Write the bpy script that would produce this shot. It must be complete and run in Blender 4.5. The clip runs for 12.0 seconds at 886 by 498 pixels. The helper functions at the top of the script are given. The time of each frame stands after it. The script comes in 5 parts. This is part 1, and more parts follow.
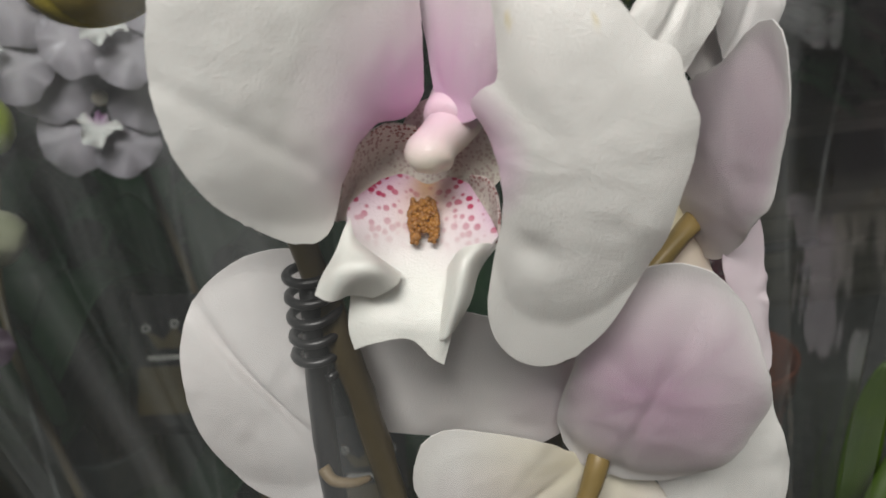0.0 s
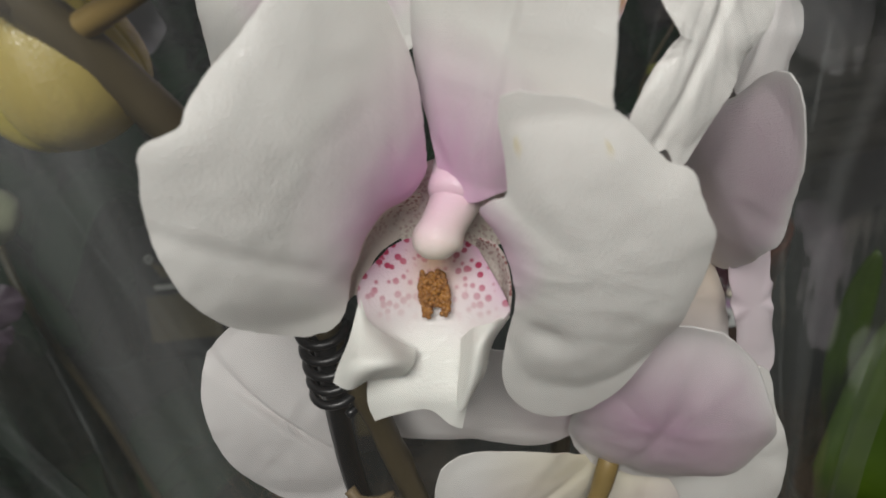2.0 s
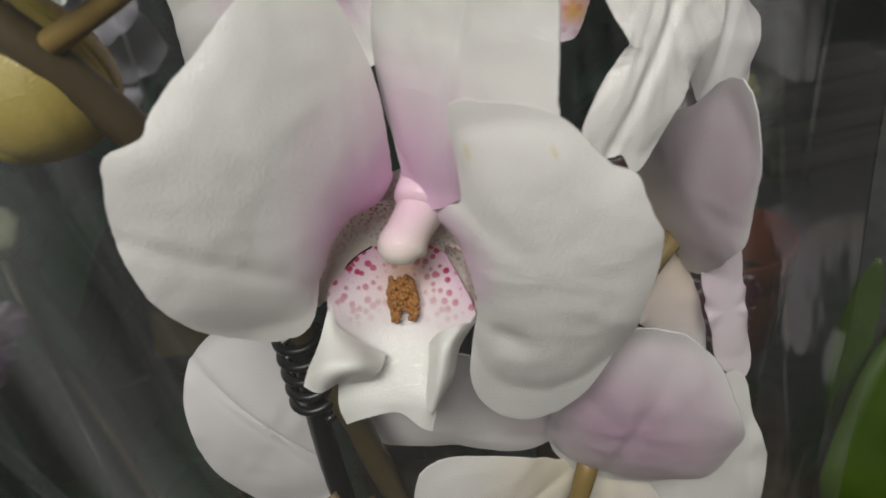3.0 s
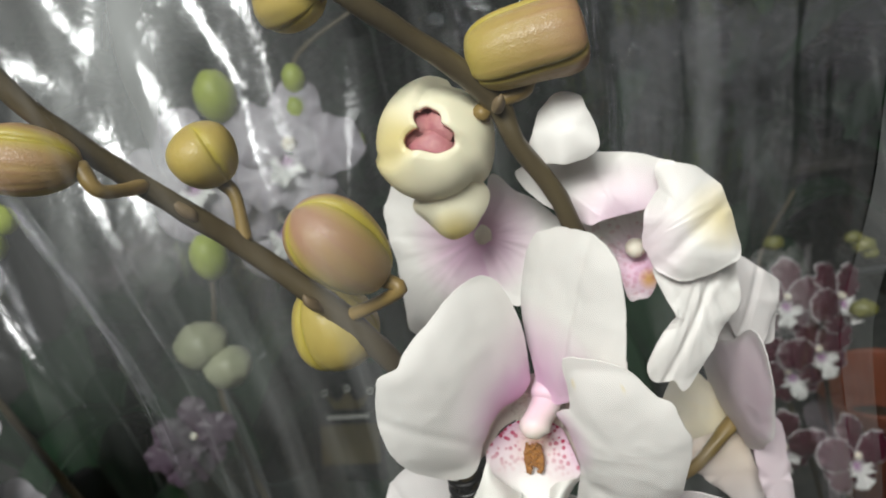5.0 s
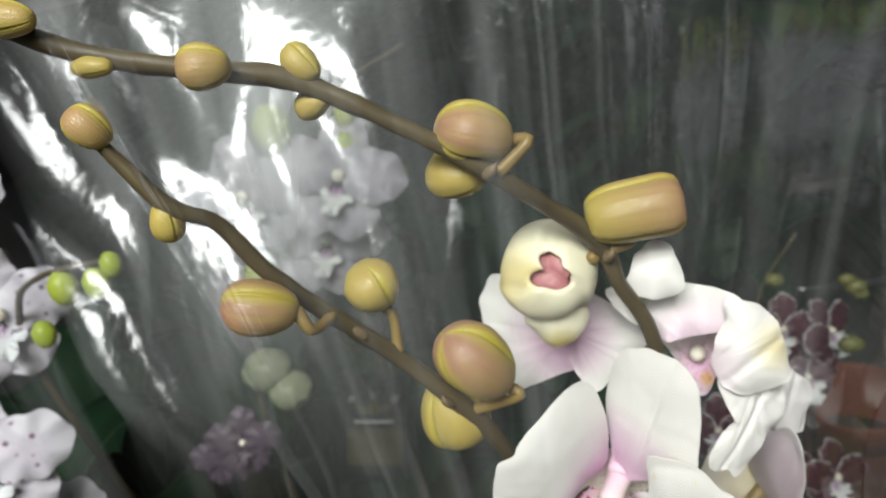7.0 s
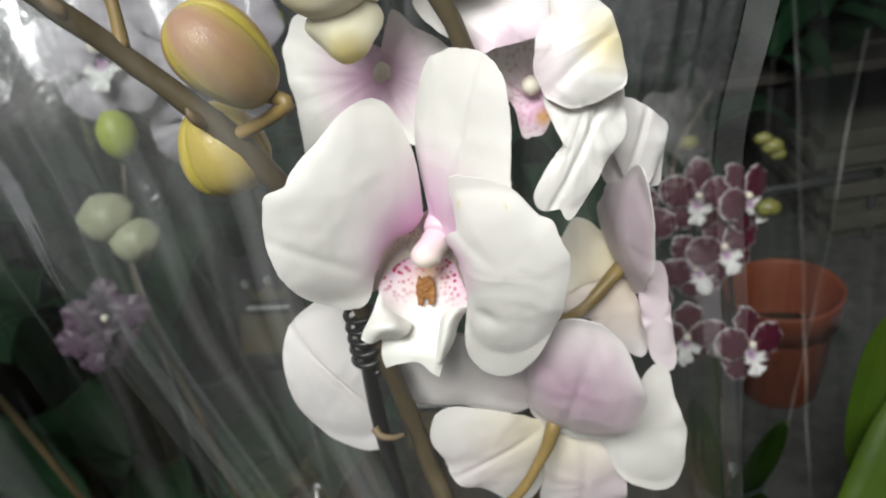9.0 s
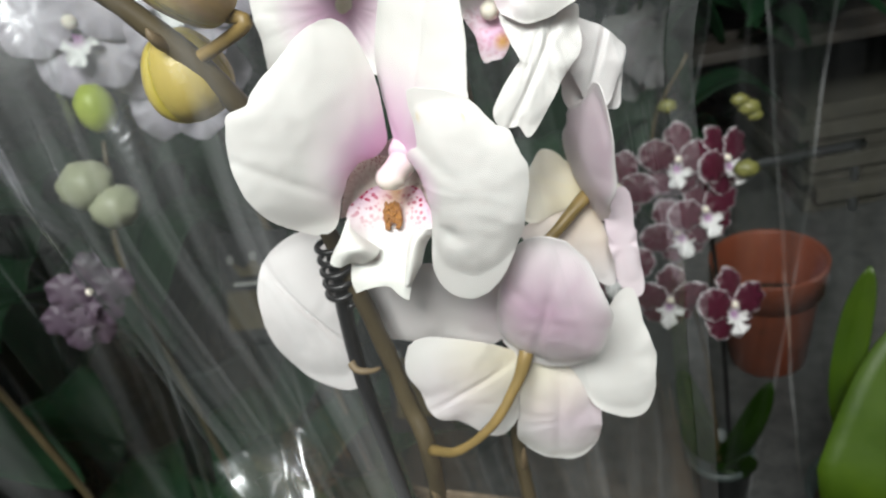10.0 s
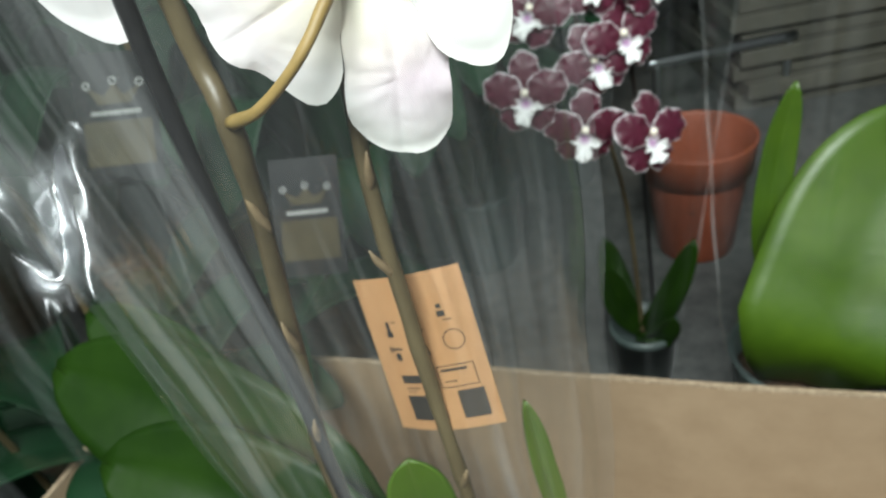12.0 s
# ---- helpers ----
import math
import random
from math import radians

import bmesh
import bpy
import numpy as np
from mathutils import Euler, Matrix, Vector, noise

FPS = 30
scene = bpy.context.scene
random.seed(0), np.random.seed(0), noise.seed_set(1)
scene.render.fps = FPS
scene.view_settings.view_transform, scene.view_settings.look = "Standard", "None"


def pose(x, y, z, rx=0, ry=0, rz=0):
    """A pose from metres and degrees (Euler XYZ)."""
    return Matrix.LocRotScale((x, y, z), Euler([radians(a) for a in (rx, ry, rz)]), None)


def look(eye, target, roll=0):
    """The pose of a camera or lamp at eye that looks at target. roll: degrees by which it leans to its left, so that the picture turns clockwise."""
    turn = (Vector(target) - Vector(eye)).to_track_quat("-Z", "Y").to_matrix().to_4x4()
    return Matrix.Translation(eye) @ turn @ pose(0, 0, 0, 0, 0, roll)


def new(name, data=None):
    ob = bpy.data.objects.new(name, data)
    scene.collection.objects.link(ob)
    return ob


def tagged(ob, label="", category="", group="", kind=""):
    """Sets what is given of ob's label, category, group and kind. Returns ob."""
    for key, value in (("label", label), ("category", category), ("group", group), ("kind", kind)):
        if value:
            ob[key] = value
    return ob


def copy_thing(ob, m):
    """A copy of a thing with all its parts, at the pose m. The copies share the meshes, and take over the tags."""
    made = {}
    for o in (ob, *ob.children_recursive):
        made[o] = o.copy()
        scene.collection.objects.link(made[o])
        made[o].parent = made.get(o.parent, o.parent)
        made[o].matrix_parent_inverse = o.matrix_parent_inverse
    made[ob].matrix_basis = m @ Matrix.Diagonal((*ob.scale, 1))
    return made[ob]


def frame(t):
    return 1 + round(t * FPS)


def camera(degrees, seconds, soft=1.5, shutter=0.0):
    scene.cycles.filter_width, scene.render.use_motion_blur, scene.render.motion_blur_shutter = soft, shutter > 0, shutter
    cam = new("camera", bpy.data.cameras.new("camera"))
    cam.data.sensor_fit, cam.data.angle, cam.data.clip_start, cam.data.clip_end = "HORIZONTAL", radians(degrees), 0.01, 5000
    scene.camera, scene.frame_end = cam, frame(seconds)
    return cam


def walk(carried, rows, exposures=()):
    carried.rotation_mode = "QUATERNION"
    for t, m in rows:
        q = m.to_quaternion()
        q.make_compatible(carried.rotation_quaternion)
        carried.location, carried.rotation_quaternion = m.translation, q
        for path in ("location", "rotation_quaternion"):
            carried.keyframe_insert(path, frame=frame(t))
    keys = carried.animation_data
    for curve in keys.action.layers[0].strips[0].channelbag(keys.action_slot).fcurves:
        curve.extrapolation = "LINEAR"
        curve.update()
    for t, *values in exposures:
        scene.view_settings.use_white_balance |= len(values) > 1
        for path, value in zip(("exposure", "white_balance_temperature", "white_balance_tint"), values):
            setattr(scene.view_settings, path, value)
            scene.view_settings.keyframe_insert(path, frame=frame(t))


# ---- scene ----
cam = camera(62.8, 12.0, soft=1.7)
cam.data.dof.use_dof, cam.data.dof.focus_distance, cam.data.dof.aperture_fstop = True, 0.140, 26.0
PATH = [
    (0, (0.011, -0.006, 0.626), (-0.203, 1.822, -0.157), -7.9),
    (0.5, (0.002, -0.006, 0.642), (-0.121, 1.791, -0.228), -6.3),
    (1, (0.005, -0.005, 0.652), (-0.175, 1.743, -0.304), -8.6),
    (1.5, (0.007, 0.002, 0.655), (-0.212, 1.698, -0.383), -10.1),
    (2, (0.012, 0.011, 0.656), (-0.226, 1.655, -0.459), -11.9),
    (2.5, (0.017, 0.012, 0.655), (-0.238, 1.641, -0.477), -12.9),
    (4.5, (0.029, -0.032, 0.664), (-0.387, 1.785, -0.059), -14.0),
    (5, (0.036, -0.046, 0.709), (-0.55, 1.72, -0.024), -14.9),
    (5.5, (0.027, -0.062, 0.732), (-0.56, 1.684, -0.049), -13.9),
    (6, (0.021, -0.071, 0.758), (-0.566, 1.674, -0.024), -13.7),
    (6.5, (0.012, -0.073, 0.771), (-0.546, 1.673, -0.029), -12.3),
    (8.5, (0.04, -0.062, 0.713), (-0.462, 1.654, -0.183), -12.7),
    (9, (0.044, -0.055, 0.686), (-0.397, 1.646, -0.27), -12.1),
    (9.5, (0.048, -0.06, 0.678), (-0.369, 1.65, -0.272), -12.7),
    (10, (0.05, -0.067, 0.67), (-0.374, 1.629, -0.302), -13.6),
    (10.5, (0.052, -0.061, 0.66), (-0.375, 1.607, -0.359), -14.7),
    (11, (0.045, -0.063, 0.625), (-0.318, 1.628, -0.38), -12.2),
    (11.5, (0.048, -0.069, 0.594), (-0.326, 1.584, -0.469), -13.5),
    (12, (0.065, -0.064, 0.557), (-0.231, 1.579, -0.545), -12.4),
]
walk(cam, [(t, look(eye, target, roll)) for t, eye, target, roll in PATH],
     exposures=[(0.0, -0.6, 6500, 10), (2.7, -0.93, 6500, 10), (4.4, -0.45, 6450, 9), (5.2, -0.28, 6400, 8), (6.7, -0.15, 6350, 6), (8.4, -0.2, 6400, 9),
                (9.5, 0.08, 6300, 8), (10.6, 0.18, 6200, 7), (11.2, 0.38, 6150, 6), (12.0, 0.92, 6000, 0)])

FLOOR = -0.045

# ---- light: dim shop hall, unseen panels overhead, two lower ones added at the front ----
world = bpy.data.worlds.new("hall_air")
world.use_nodes = True
world.node_tree.nodes["Background"].inputs[0].default_value = (0.62, 0.68, 0.75, 1)
world.node_tree.nodes["Background"].inputs[1].default_value = 0.04
scene.world = world


def panel_light(name, x, y, z, w, h, power, aim=(0, 0, 0), colour=(1, 0.97, 0.93)):
    data = bpy.data.lights.new(name, "AREA")
    data.shape, data.size, data.size_y, data.energy, data.color = "RECTANGLE", w, h, power, colour
    ob = new(name, data)
    ob.matrix_world = look((x, y, z), aim)
    return ob


# low key panel and front fill, added to brighten the flowers
panel_light("unseen_panel_glow", -0.06, -0.72, 1.55, 0.7, 0.35, 26, (0, 0.1, 0.5))
panel_light("unseen_panel_glow", 0.3, -2.2, 2.2, 1.4, 0.5, 16, (0, 0.1, 0.5))
panel_light("unseen_panel_glow", 0.5, -0.2, 2.6, 0.25, 0.25, 4, (0.3, 0.3, 0.3))
panel_light("unseen_panel_glow", -0.6, 2.2, 2.6, 1.2, 0.2, 5, (-0.2, 0.9, 0.3))


# ---- materials ----
def node_mat(name):
    m = bpy.data.materials.new(name)
    m.use_nodes = True
    t = m.node_tree
    return m, t, t.nodes["Principled BSDF"]


def add(t, kind, **inputs):
    n = t.nodes.new(kind)
    for k, v in inputs.items():
        n.inputs[k.replace("_", " ")].default_value = v
    return n


def mix_colour(t, fac, a, b):
    n = t.nodes.new("ShaderNodeMix")
    n.data_type = "RGBA"
    for sock, v in ((n.inputs[0], fac), (n.inputs[6], a), (n.inputs[7], b)):
        if isinstance(v, bpy.types.NodeSocket):
            t.links.new(v, sock)
        else:
            sock.default_value = v if isinstance(v, float) else (*v, 1)
    return n.outputs[2]


def maths(t, op, a, b=0.0, clamp=False):
    n = t.nodes.new("ShaderNodeMath")
    n.operation, n.use_clamp = op, clamp
    for sock, v in zip(n.inputs, (a, b)):
        if isinstance(v, bpy.types.NodeSocket):
            t.links.new(v, sock)
        else:
            sock.default_value = v
    return n.outputs[0]


def noise_of(t, scale, detail=3.0, rough=0.5, stretch=None, distort=0.0):
    co = t.nodes.new("ShaderNodeTexCoord").outputs["Object"]
    if stretch:
        mp = t.nodes.new("ShaderNodeMapping")
        mp.inputs["Scale"].default_value = stretch
        t.links.new(co, mp.inputs[0])
        co = mp.outputs[0]
    n = add(t, "ShaderNodeTexNoise", Scale=scale, Detail=detail, Roughness=rough, Distortion=distort)
    t.links.new(co, n.inputs["Vector"])
    return n.outputs["Fac"]


def ramp(t, fac, lo, hi):
    n = t.nodes.new("ShaderNodeMapRange")
    n.inputs["From Min"].default_value, n.inputs["From Max"].default_value = lo, hi
    t.links.new(fac, n.inputs["Value"])
    return n.outputs[0]


def bump(t, bsdf, height, strength, distance):
    n = add(t, "ShaderNodeBump", Strength=strength, Distance=distance)
    t.links.new(height, n.inputs["Height"])
    t.links.new(n.outputs[0], bsdf.inputs["Normal"])


def plain(name, a, b, scale, rough=0.5, bumps=(), metal=0.0, stretch=None, coat=0.0):
    """Two tones mixed by noise, with bumps as (scale, strength, metres)."""
    m, t, p = node_mat(name)
    f = ramp(t, noise_of(t, scale, 5, 0.6, stretch), 0.3, 0.7)
    t.links.new(mix_colour(t, f, a, b), p.inputs["Base Color"])
    p.inputs["Roughness"].default_value, p.inputs["Metallic"].default_value = rough, metal
    p.inputs["Coat Weight"].default_value = coat
    for sc, st, di in bumps:
        bump(t, p, noise_of(t, sc, 4, 0.6, stretch), st, di)
    return m


def petal_material(name, base, pink, yellow, speck=(0.45, 0.02, 0.12), veins=0.1, sss=0.2, dots_scale=780.0, dot=0.4):
    """Petal tissue: the tint attribute holds red = pink flush, green = yellow-green, blue = speckles."""
    m, t, p = node_mat(name)
    at_n = t.nodes.new("ShaderNodeAttribute")
    at_n.attribute_name = "tint"
    sep = t.nodes.new("ShaderNodeSeparateColor")
    t.links.new(at_n.outputs["Color"], sep.inputs[0])
    grain = noise_of(t, 1100, 4, 0.6)
    broad = noise_of(t, 70, 3, 0.5)
    flush = maths(t, "MULTIPLY", sep.outputs[0], maths(t, "ADD", 0.72, maths(t, "MULTIPLY", broad, 0.56)), True)
    c = mix_colour(t, maths(t, "MULTIPLY", ramp(t, broad, 0.35, 0.7), 0.5), base, tuple(q * 0.93 for q in base))
    fine = noise_of(t, 260, 2, 0.5, (1.0, 1.0, 0.25), 0.4)
    c = mix_colour(t, maths(t, "MULTIPLY", ramp(t, fine, 0.5, 0.75), 0.35), c, tuple(q * 0.9 for q in base))
    c = mix_colour(t, flush, c, pink)
    c = mix_colour(t, sep.outputs[1], c, yellow)
    co = t.nodes.new("ShaderNodeTexCoord").outputs["Object"]
    vo = add(t, "ShaderNodeTexVoronoi", Scale=dots_scale, Randomness=0.75)
    t.links.new(co, vo.inputs["Vector"])
    dots = maths(t, "MULTIPLY", ramp(t, vo.outputs["Distance"], dot + 0.06, dot - 0.06), sep.outputs[2], True)
    c = mix_colour(t, dots, c, speck)
    t.links.new(c, p.inputs["Base Color"])
    p.inputs["Subsurface Weight"].default_value = sss
    p.inputs["Subsurface Radius"].default_value = (0.004, 0.003, 0.003)
    p.inputs["Subsurface Scale"].default_value = 1.0
    cells = add(t, "ShaderNodeTexVoronoi", Scale=2400.0)
    t.links.new(co, cells.inputs["Vector"])
    glint = t.nodes.new("ShaderNodeSeparateColor")
    t.links.new(cells.outputs["Color"], glint.inputs[0])
    t.links.new(maths(t, "ADD", 0.3, maths(t, "MULTIPLY", glint.outputs[0], 0.35)), p.inputs["Roughness"])
    h = maths(t, "ADD", maths(t, "MULTIPLY", cells.outputs["Distance"], 0.9), maths(t, "MULTIPLY", grain, 0.9))
    bump(t, p, maths(t, "ADD", h, maths(t, "MULTIPLY", broad, veins * 8)), 0.2, 0.0004)
    return m


PETAL = petal_material("white_petal", (0.80, 0.775, 0.74), (0.66, 0.30, 0.56), (0.66, 0.52, 0.16))
SEPAL_BACK = petal_material("blush_sepal", (0.76, 0.72, 0.71), (0.50, 0.27, 0.42), (0.58, 0.47, 0.17))
LIP = petal_material("lip_tissue", (0.78, 0.77, 0.72), (0.68, 0.38, 0.56), (0.66, 0.34, 0.07), (0.42, 0.015, 0.08), dots_scale=640.0)
LOBE = petal_material("lip_lobe_tissue", (0.74, 0.68, 0.60), (0.62, 0.36, 0.46), (0.6, 0.3, 0.05), (0.25, 0.03, 0.03), dots_scale=1300.0)
CALLUS = plain("callus_orange", (0.42, 0.19, 0.035), (0.16, 0.06, 0.015), 900, 0.45, [(1500, 0.6, 0.0003)])
COLUMN = petal_material("column_tissue", (0.82, 0.76, 0.64), (0.74, 0.48, 0.64), (0.75, 0.6, 0.3), veins=0.1)
BUD = petal_material("bud_skin", (0.40, 0.32, 0.075), (0.31, 0.175, 0.105), (0.36, 0.30, 0.03), veins=0.6)
BUD_PALE = petal_material("pale_bud_skin", (0.78, 0.74, 0.54), (0.60, 0.12, 0.22), (0.62, 0.47, 0.05), veins=0.3)
# pale bud skin dulled to take in the haze lying over it
BUD_GREY = plain("haze_dulled_bud", (0.30, 0.31, 0.21), (0.22, 0.24, 0.15), 60, 0.5)
STEM = plain("orchid_stem_brown", (0.060, 0.045, 0.022), (0.105, 0.083, 0.042), 60, 0.42, [(300, 0.3, 0.0006)], stretch=(1, 1, 0.5))
STEM_LOW = plain("orchid_stem_tan", (0.21, 0.155, 0.075), (0.12, 0.085, 0.04), 70, 0.5, [(300, 0.3, 0.0006)])
PEDICEL = plain("pedicel_olive", (0.26, 0.175, 0.055), (0.17, 0.12, 0.035), 90, 0.45, [(500, 0.2, 0.0004)])
NODE = plain("node_scale_tan", (0.19, 0.14, 0.075), (0.12, 0.085, 0.045), 200, 0.6)
BLACK = plain("black_plastic", (0.008, 0.008, 0.009), (0.016, 0.015, 0.015), 200, 0.35, [(600, 0.1, 0.0003)])
LEAF = plain("orchid_leaf_green", (0.007, 0.021, 0.002), (0.014, 0.036, 0.003), 22, 0.45, [(160, 0.25, 0.0008)], coat=0.0)
# leaf green with the dimness of the background put into the colour
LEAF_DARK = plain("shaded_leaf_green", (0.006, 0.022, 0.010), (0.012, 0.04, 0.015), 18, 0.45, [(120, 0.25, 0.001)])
LEAF_BRIGHT = plain("young_leaf_green", (0.034, 0.072, 0.003), (0.055, 0.105, 0.004), 26, 0.45, [(140, 0.3, 0.0008)], coat=0.0)
for m_leaf in (LEAF, LEAF_DARK):
    m_leaf.node_tree.nodes["Principled BSDF"].inputs["Specular IOR Level"].default_value = 0.13
TERRACOTTA = plain("terracotta_plastic", (0.29, 0.077, 0.036), (0.23, 0.06, 0.028), 30, 0.5, [(400, 0.15, 0.0005)])
SOIL = plain("bark_mix", (0.03, 0.018, 0.01), (0.09, 0.055, 0.03), 120, 0.9, [(180, 1.0, 0.004)])
SMALL_POT = plain("grey_green_plastic", (0.05, 0.07, 0.065), (0.08, 0.10, 0.095), 60, 0.35)
CARTON = plain("brown_cardboard", (0.31, 0.228, 0.142), (0.26, 0.186, 0.112), 35, 0.85, [(500, 0.15, 0.0004)])
CARTON_EDGE = plain("cut_cardboard_edge", (0.42, 0.33, 0.22), (0.20, 0.145, 0.09), 260, 0.95, [(420, 0.9, 0.0012)])
CARTON_GREY = plain("weathered_cardboard", (0.11, 0.104, 0.082), (0.07, 0.067, 0.053), 20, 0.9, [(300, 0.3, 0.001)])
CARD = plain("kraft_orange_card", (0.60, 0.36, 0.175), (0.54, 0.31, 0.14), 80, 0.6)
INK = plain("black_ink", (0.02, 0.018, 0.016), (0.03, 0.026, 0.02), 200, 0.6)
CONCRETE = plain("concrete_floor", (0.055, 0.058, 0.056), (0.115, 0.118, 0.113), 45, 0.75, [(180, 0.35, 0.002)])
WALL = plain("dark_hall_wall", (0.02, 0.024, 0.022), (0.035, 0.036, 0.033), 3, 0.9)
RACK = plain("dark_stained_rack_wood", (0.035, 0.03, 0.025), (0.06, 0.052, 0.042), 40, 0.6, [(220, 0.4, 0.001)], stretch=(0.2, 1, 1))
METAL = plain("galvanised_tube", (0.5, 0.52, 0.54), (0.36, 0.38, 0.4), 30, 0.3, metal=1.0)
LABEL_BLACK = plain("black_label_film", (0.007, 0.008, 0.008), (0.012, 0.012, 0.013), 90, 0.3)
LABEL_GOLD = plain("dull_gold_print", (0.060, 0.048, 0.022), (0.045, 0.036, 0.016), 90, 0.45)
LABEL_WHITE = plain("white_print", (0.22, 0.22, 0.205), (0.17, 0.17, 0.16), 90, 0.5)
MAROON = petal_material("maroon_petal", (0.62, 0.58, 0.60), (0.062, 0.006, 0.019), (0.62, 0.58, 0.60))
SPOTTED = petal_material("spotted_white_petal", (0.72, 0.74, 0.76), (0.42, 0.25, 0.42), (0.55, 0.6, 0.15), (0.12, 0.02, 0.10), dots_scale=150.0, dot=0.2)
LILAC = petal_material("lilac_petal", (0.085, 0.06, 0.085), (0.06, 0.035, 0.06), (0.6, 0.6, 0.2))
LIME_DULL = plain("dull_green_bud", (0.13, 0.14, 0.03), (0.20, 0.19, 0.05), 120, 0.45)
LIME = plain("lime_bud", (0.28, 0.36, 0.03), (0.36, 0.42, 0.06), 60, 0.45)


def film_material(name, haze, streak, rough, relief, shine=0.6, cap=0.16, veil=0.0, fades=False):
    """Clear wrapping film: see-through, with mirror gloss, fine creases and a pale diffuse haze painted in streaks for
    its veil of reflected light.
    """
    m, t, p = node_mat(name)
    t.nodes.remove(p)
    out = t.nodes["Material Output"]
    clear = add(t, "ShaderNodeBsdfTransparent", Color=(0.965, 0.975, 0.97, 1))
    gloss = add(t, "ShaderNodeBsdfGlossy", Color=(0.95, 0.97, 1, 1), Roughness=rough)
    haze_white = add(t, "ShaderNodeBsdfDiffuse", Color=(0.75, 0.78, 0.78, 1))
    co = t.nodes.new("ShaderNodeUVMap").outputs[0]
    mp = t.nodes.new("ShaderNodeMapping")
    mp.inputs["Scale"].default_value = streak
    t.links.new(co, mp.inputs[0])
    n1 = add(t, "ShaderNodeTexNoise", Scale=1.0, Detail=3.0, Roughness=0.5, Distortion=0.8)
    t.links.new(mp.outputs[0], n1.inputs["Vector"])
    n2 = add(t, "ShaderNodeTexNoise", Scale=9.0, Detail=3.0, Roughness=0.5, Distortion=1.5)
    t.links.new(co, n2.inputs["Vector"])
    n3 = add(t, "ShaderNodeTexVoronoi", Scale=55.0)
    t.links.new(co, n3.inputs["Vector"])
    h = maths(t, "ADD", n1.outputs["Fac"], maths(t, "ADD", maths(t, "MULTIPLY", n2.outputs["Fac"], 0.8), maths(t, "MULTIPLY", n3.outputs["Distance"], 0.12)))
    b = add(t, "ShaderNodeBump", Strength=1.0, Distance=relief)
    t.links.new(h, b.inputs["Height"])
    t.links.new(b.outputs[0], gloss.inputs["Normal"])
    fr = add(t, "ShaderNodeFresnel", IOR=1.5)
    m1, m2 = t.nodes.new("ShaderNodeMixShader"), t.nodes.new("ShaderNodeMixShader")
    hazed = maths(t, "ADD", maths(t, "MULTIPLY", ramp(t, n1.outputs["Fac"], 0.53, 0.75), haze, True), veil)
    shiny = maths(t, "MINIMUM", maths(t, "MULTIPLY", fr.outputs[0], shine), cap)
    # haze and shine die away towards the sheet's rim
    if fades:
        creased = t.nodes.new("ShaderNodeAttribute")
        creased.attribute_name = "creased"
        hazed, shiny = maths(t, "MULTIPLY", hazed, creased.outputs["Fac"]), maths(t, "MULTIPLY", shiny, creased.outputs["Fac"])
    t.links.new(hazed, m1.inputs[0])
    t.links.new(clear.outputs[0], m1.inputs[1])
    t.links.new(haze_white.outputs[0], m1.inputs[2])
    t.links.new(shiny, m2.inputs[0])
    t.links.new(m1.outputs[0], m2.inputs[1])
    t.links.new(gloss.outputs[0], m2.inputs[2])
    t.links.new(m2.outputs[0], out.inputs["Surface"])
    return m


FILM = film_material("clear_wrap_film", 0.125, (30, 0.9, 1), 0.12, 0.0016, 0.7, 0.14, veil=0.017)
FILM_CREASED = film_material("crumpled_glare_film", 0.34, (2.6, 0.8, 1), 0.22, 0.0008, 3.0, 0.32, veil=0.07, fades=True)
FILM_FLAP = film_material("folded_film_flap", 0.1, (2, 1.2, 1), 0.3, 0.00002, 5.0, 0.5, fades=True)
FILM_EDGE = film_material("sealed_film_edge", 0.16, (5, 9, 1), 0.15, 0.002, 1.2, 0.2, veil=0.035)
FILM_GLINT = film_material("glossy_wrap_film", 0.05, (46, 16, 1), 0.07, 0.008, 4.0, 0.4)
# more painted haze, to lift the dark ground behind the neighbours' sleeves
FILM_HAZED = film_material("hazed_wrap_film", 0.075, (20, 0.6, 1), 0.12, 0.003)
FILM_FAR = film_material("clear_wrap_film_hazed", 0.035, (16, 0.5, 1), 0.12, 0.003)


for m_film in (LABEL_BLACK, LABEL_GOLD):
    m_film.node_tree.nodes["Principled BSDF"].inputs["Specular IOR Level"].default_value = 0.08


# ---- building helpers ----
def thing(name, at_place, label, category, group="", kind=""):
    ob = new(name)
    ob.location = at_place
    ob.empty_display_size = 0.01
    return tagged(ob, label, category, group, kind)


def link_mesh(name, mesh, mat, parent=None, label="", smooth=True):
    if mat is not None and not mesh.materials:
        mesh.materials.append(mat)
    if smooth:
        mesh.polygons.foreach_set("use_smooth", [True] * len(mesh.polygons))
    ob = new(name, mesh)
    if parent is not None:
        ob.parent = parent
        if parent.type == "EMPTY":
            ob.matrix_parent_inverse = Matrix.Translation(parent.location).inverted()
    if label:
        ob["label"] = label
    return ob


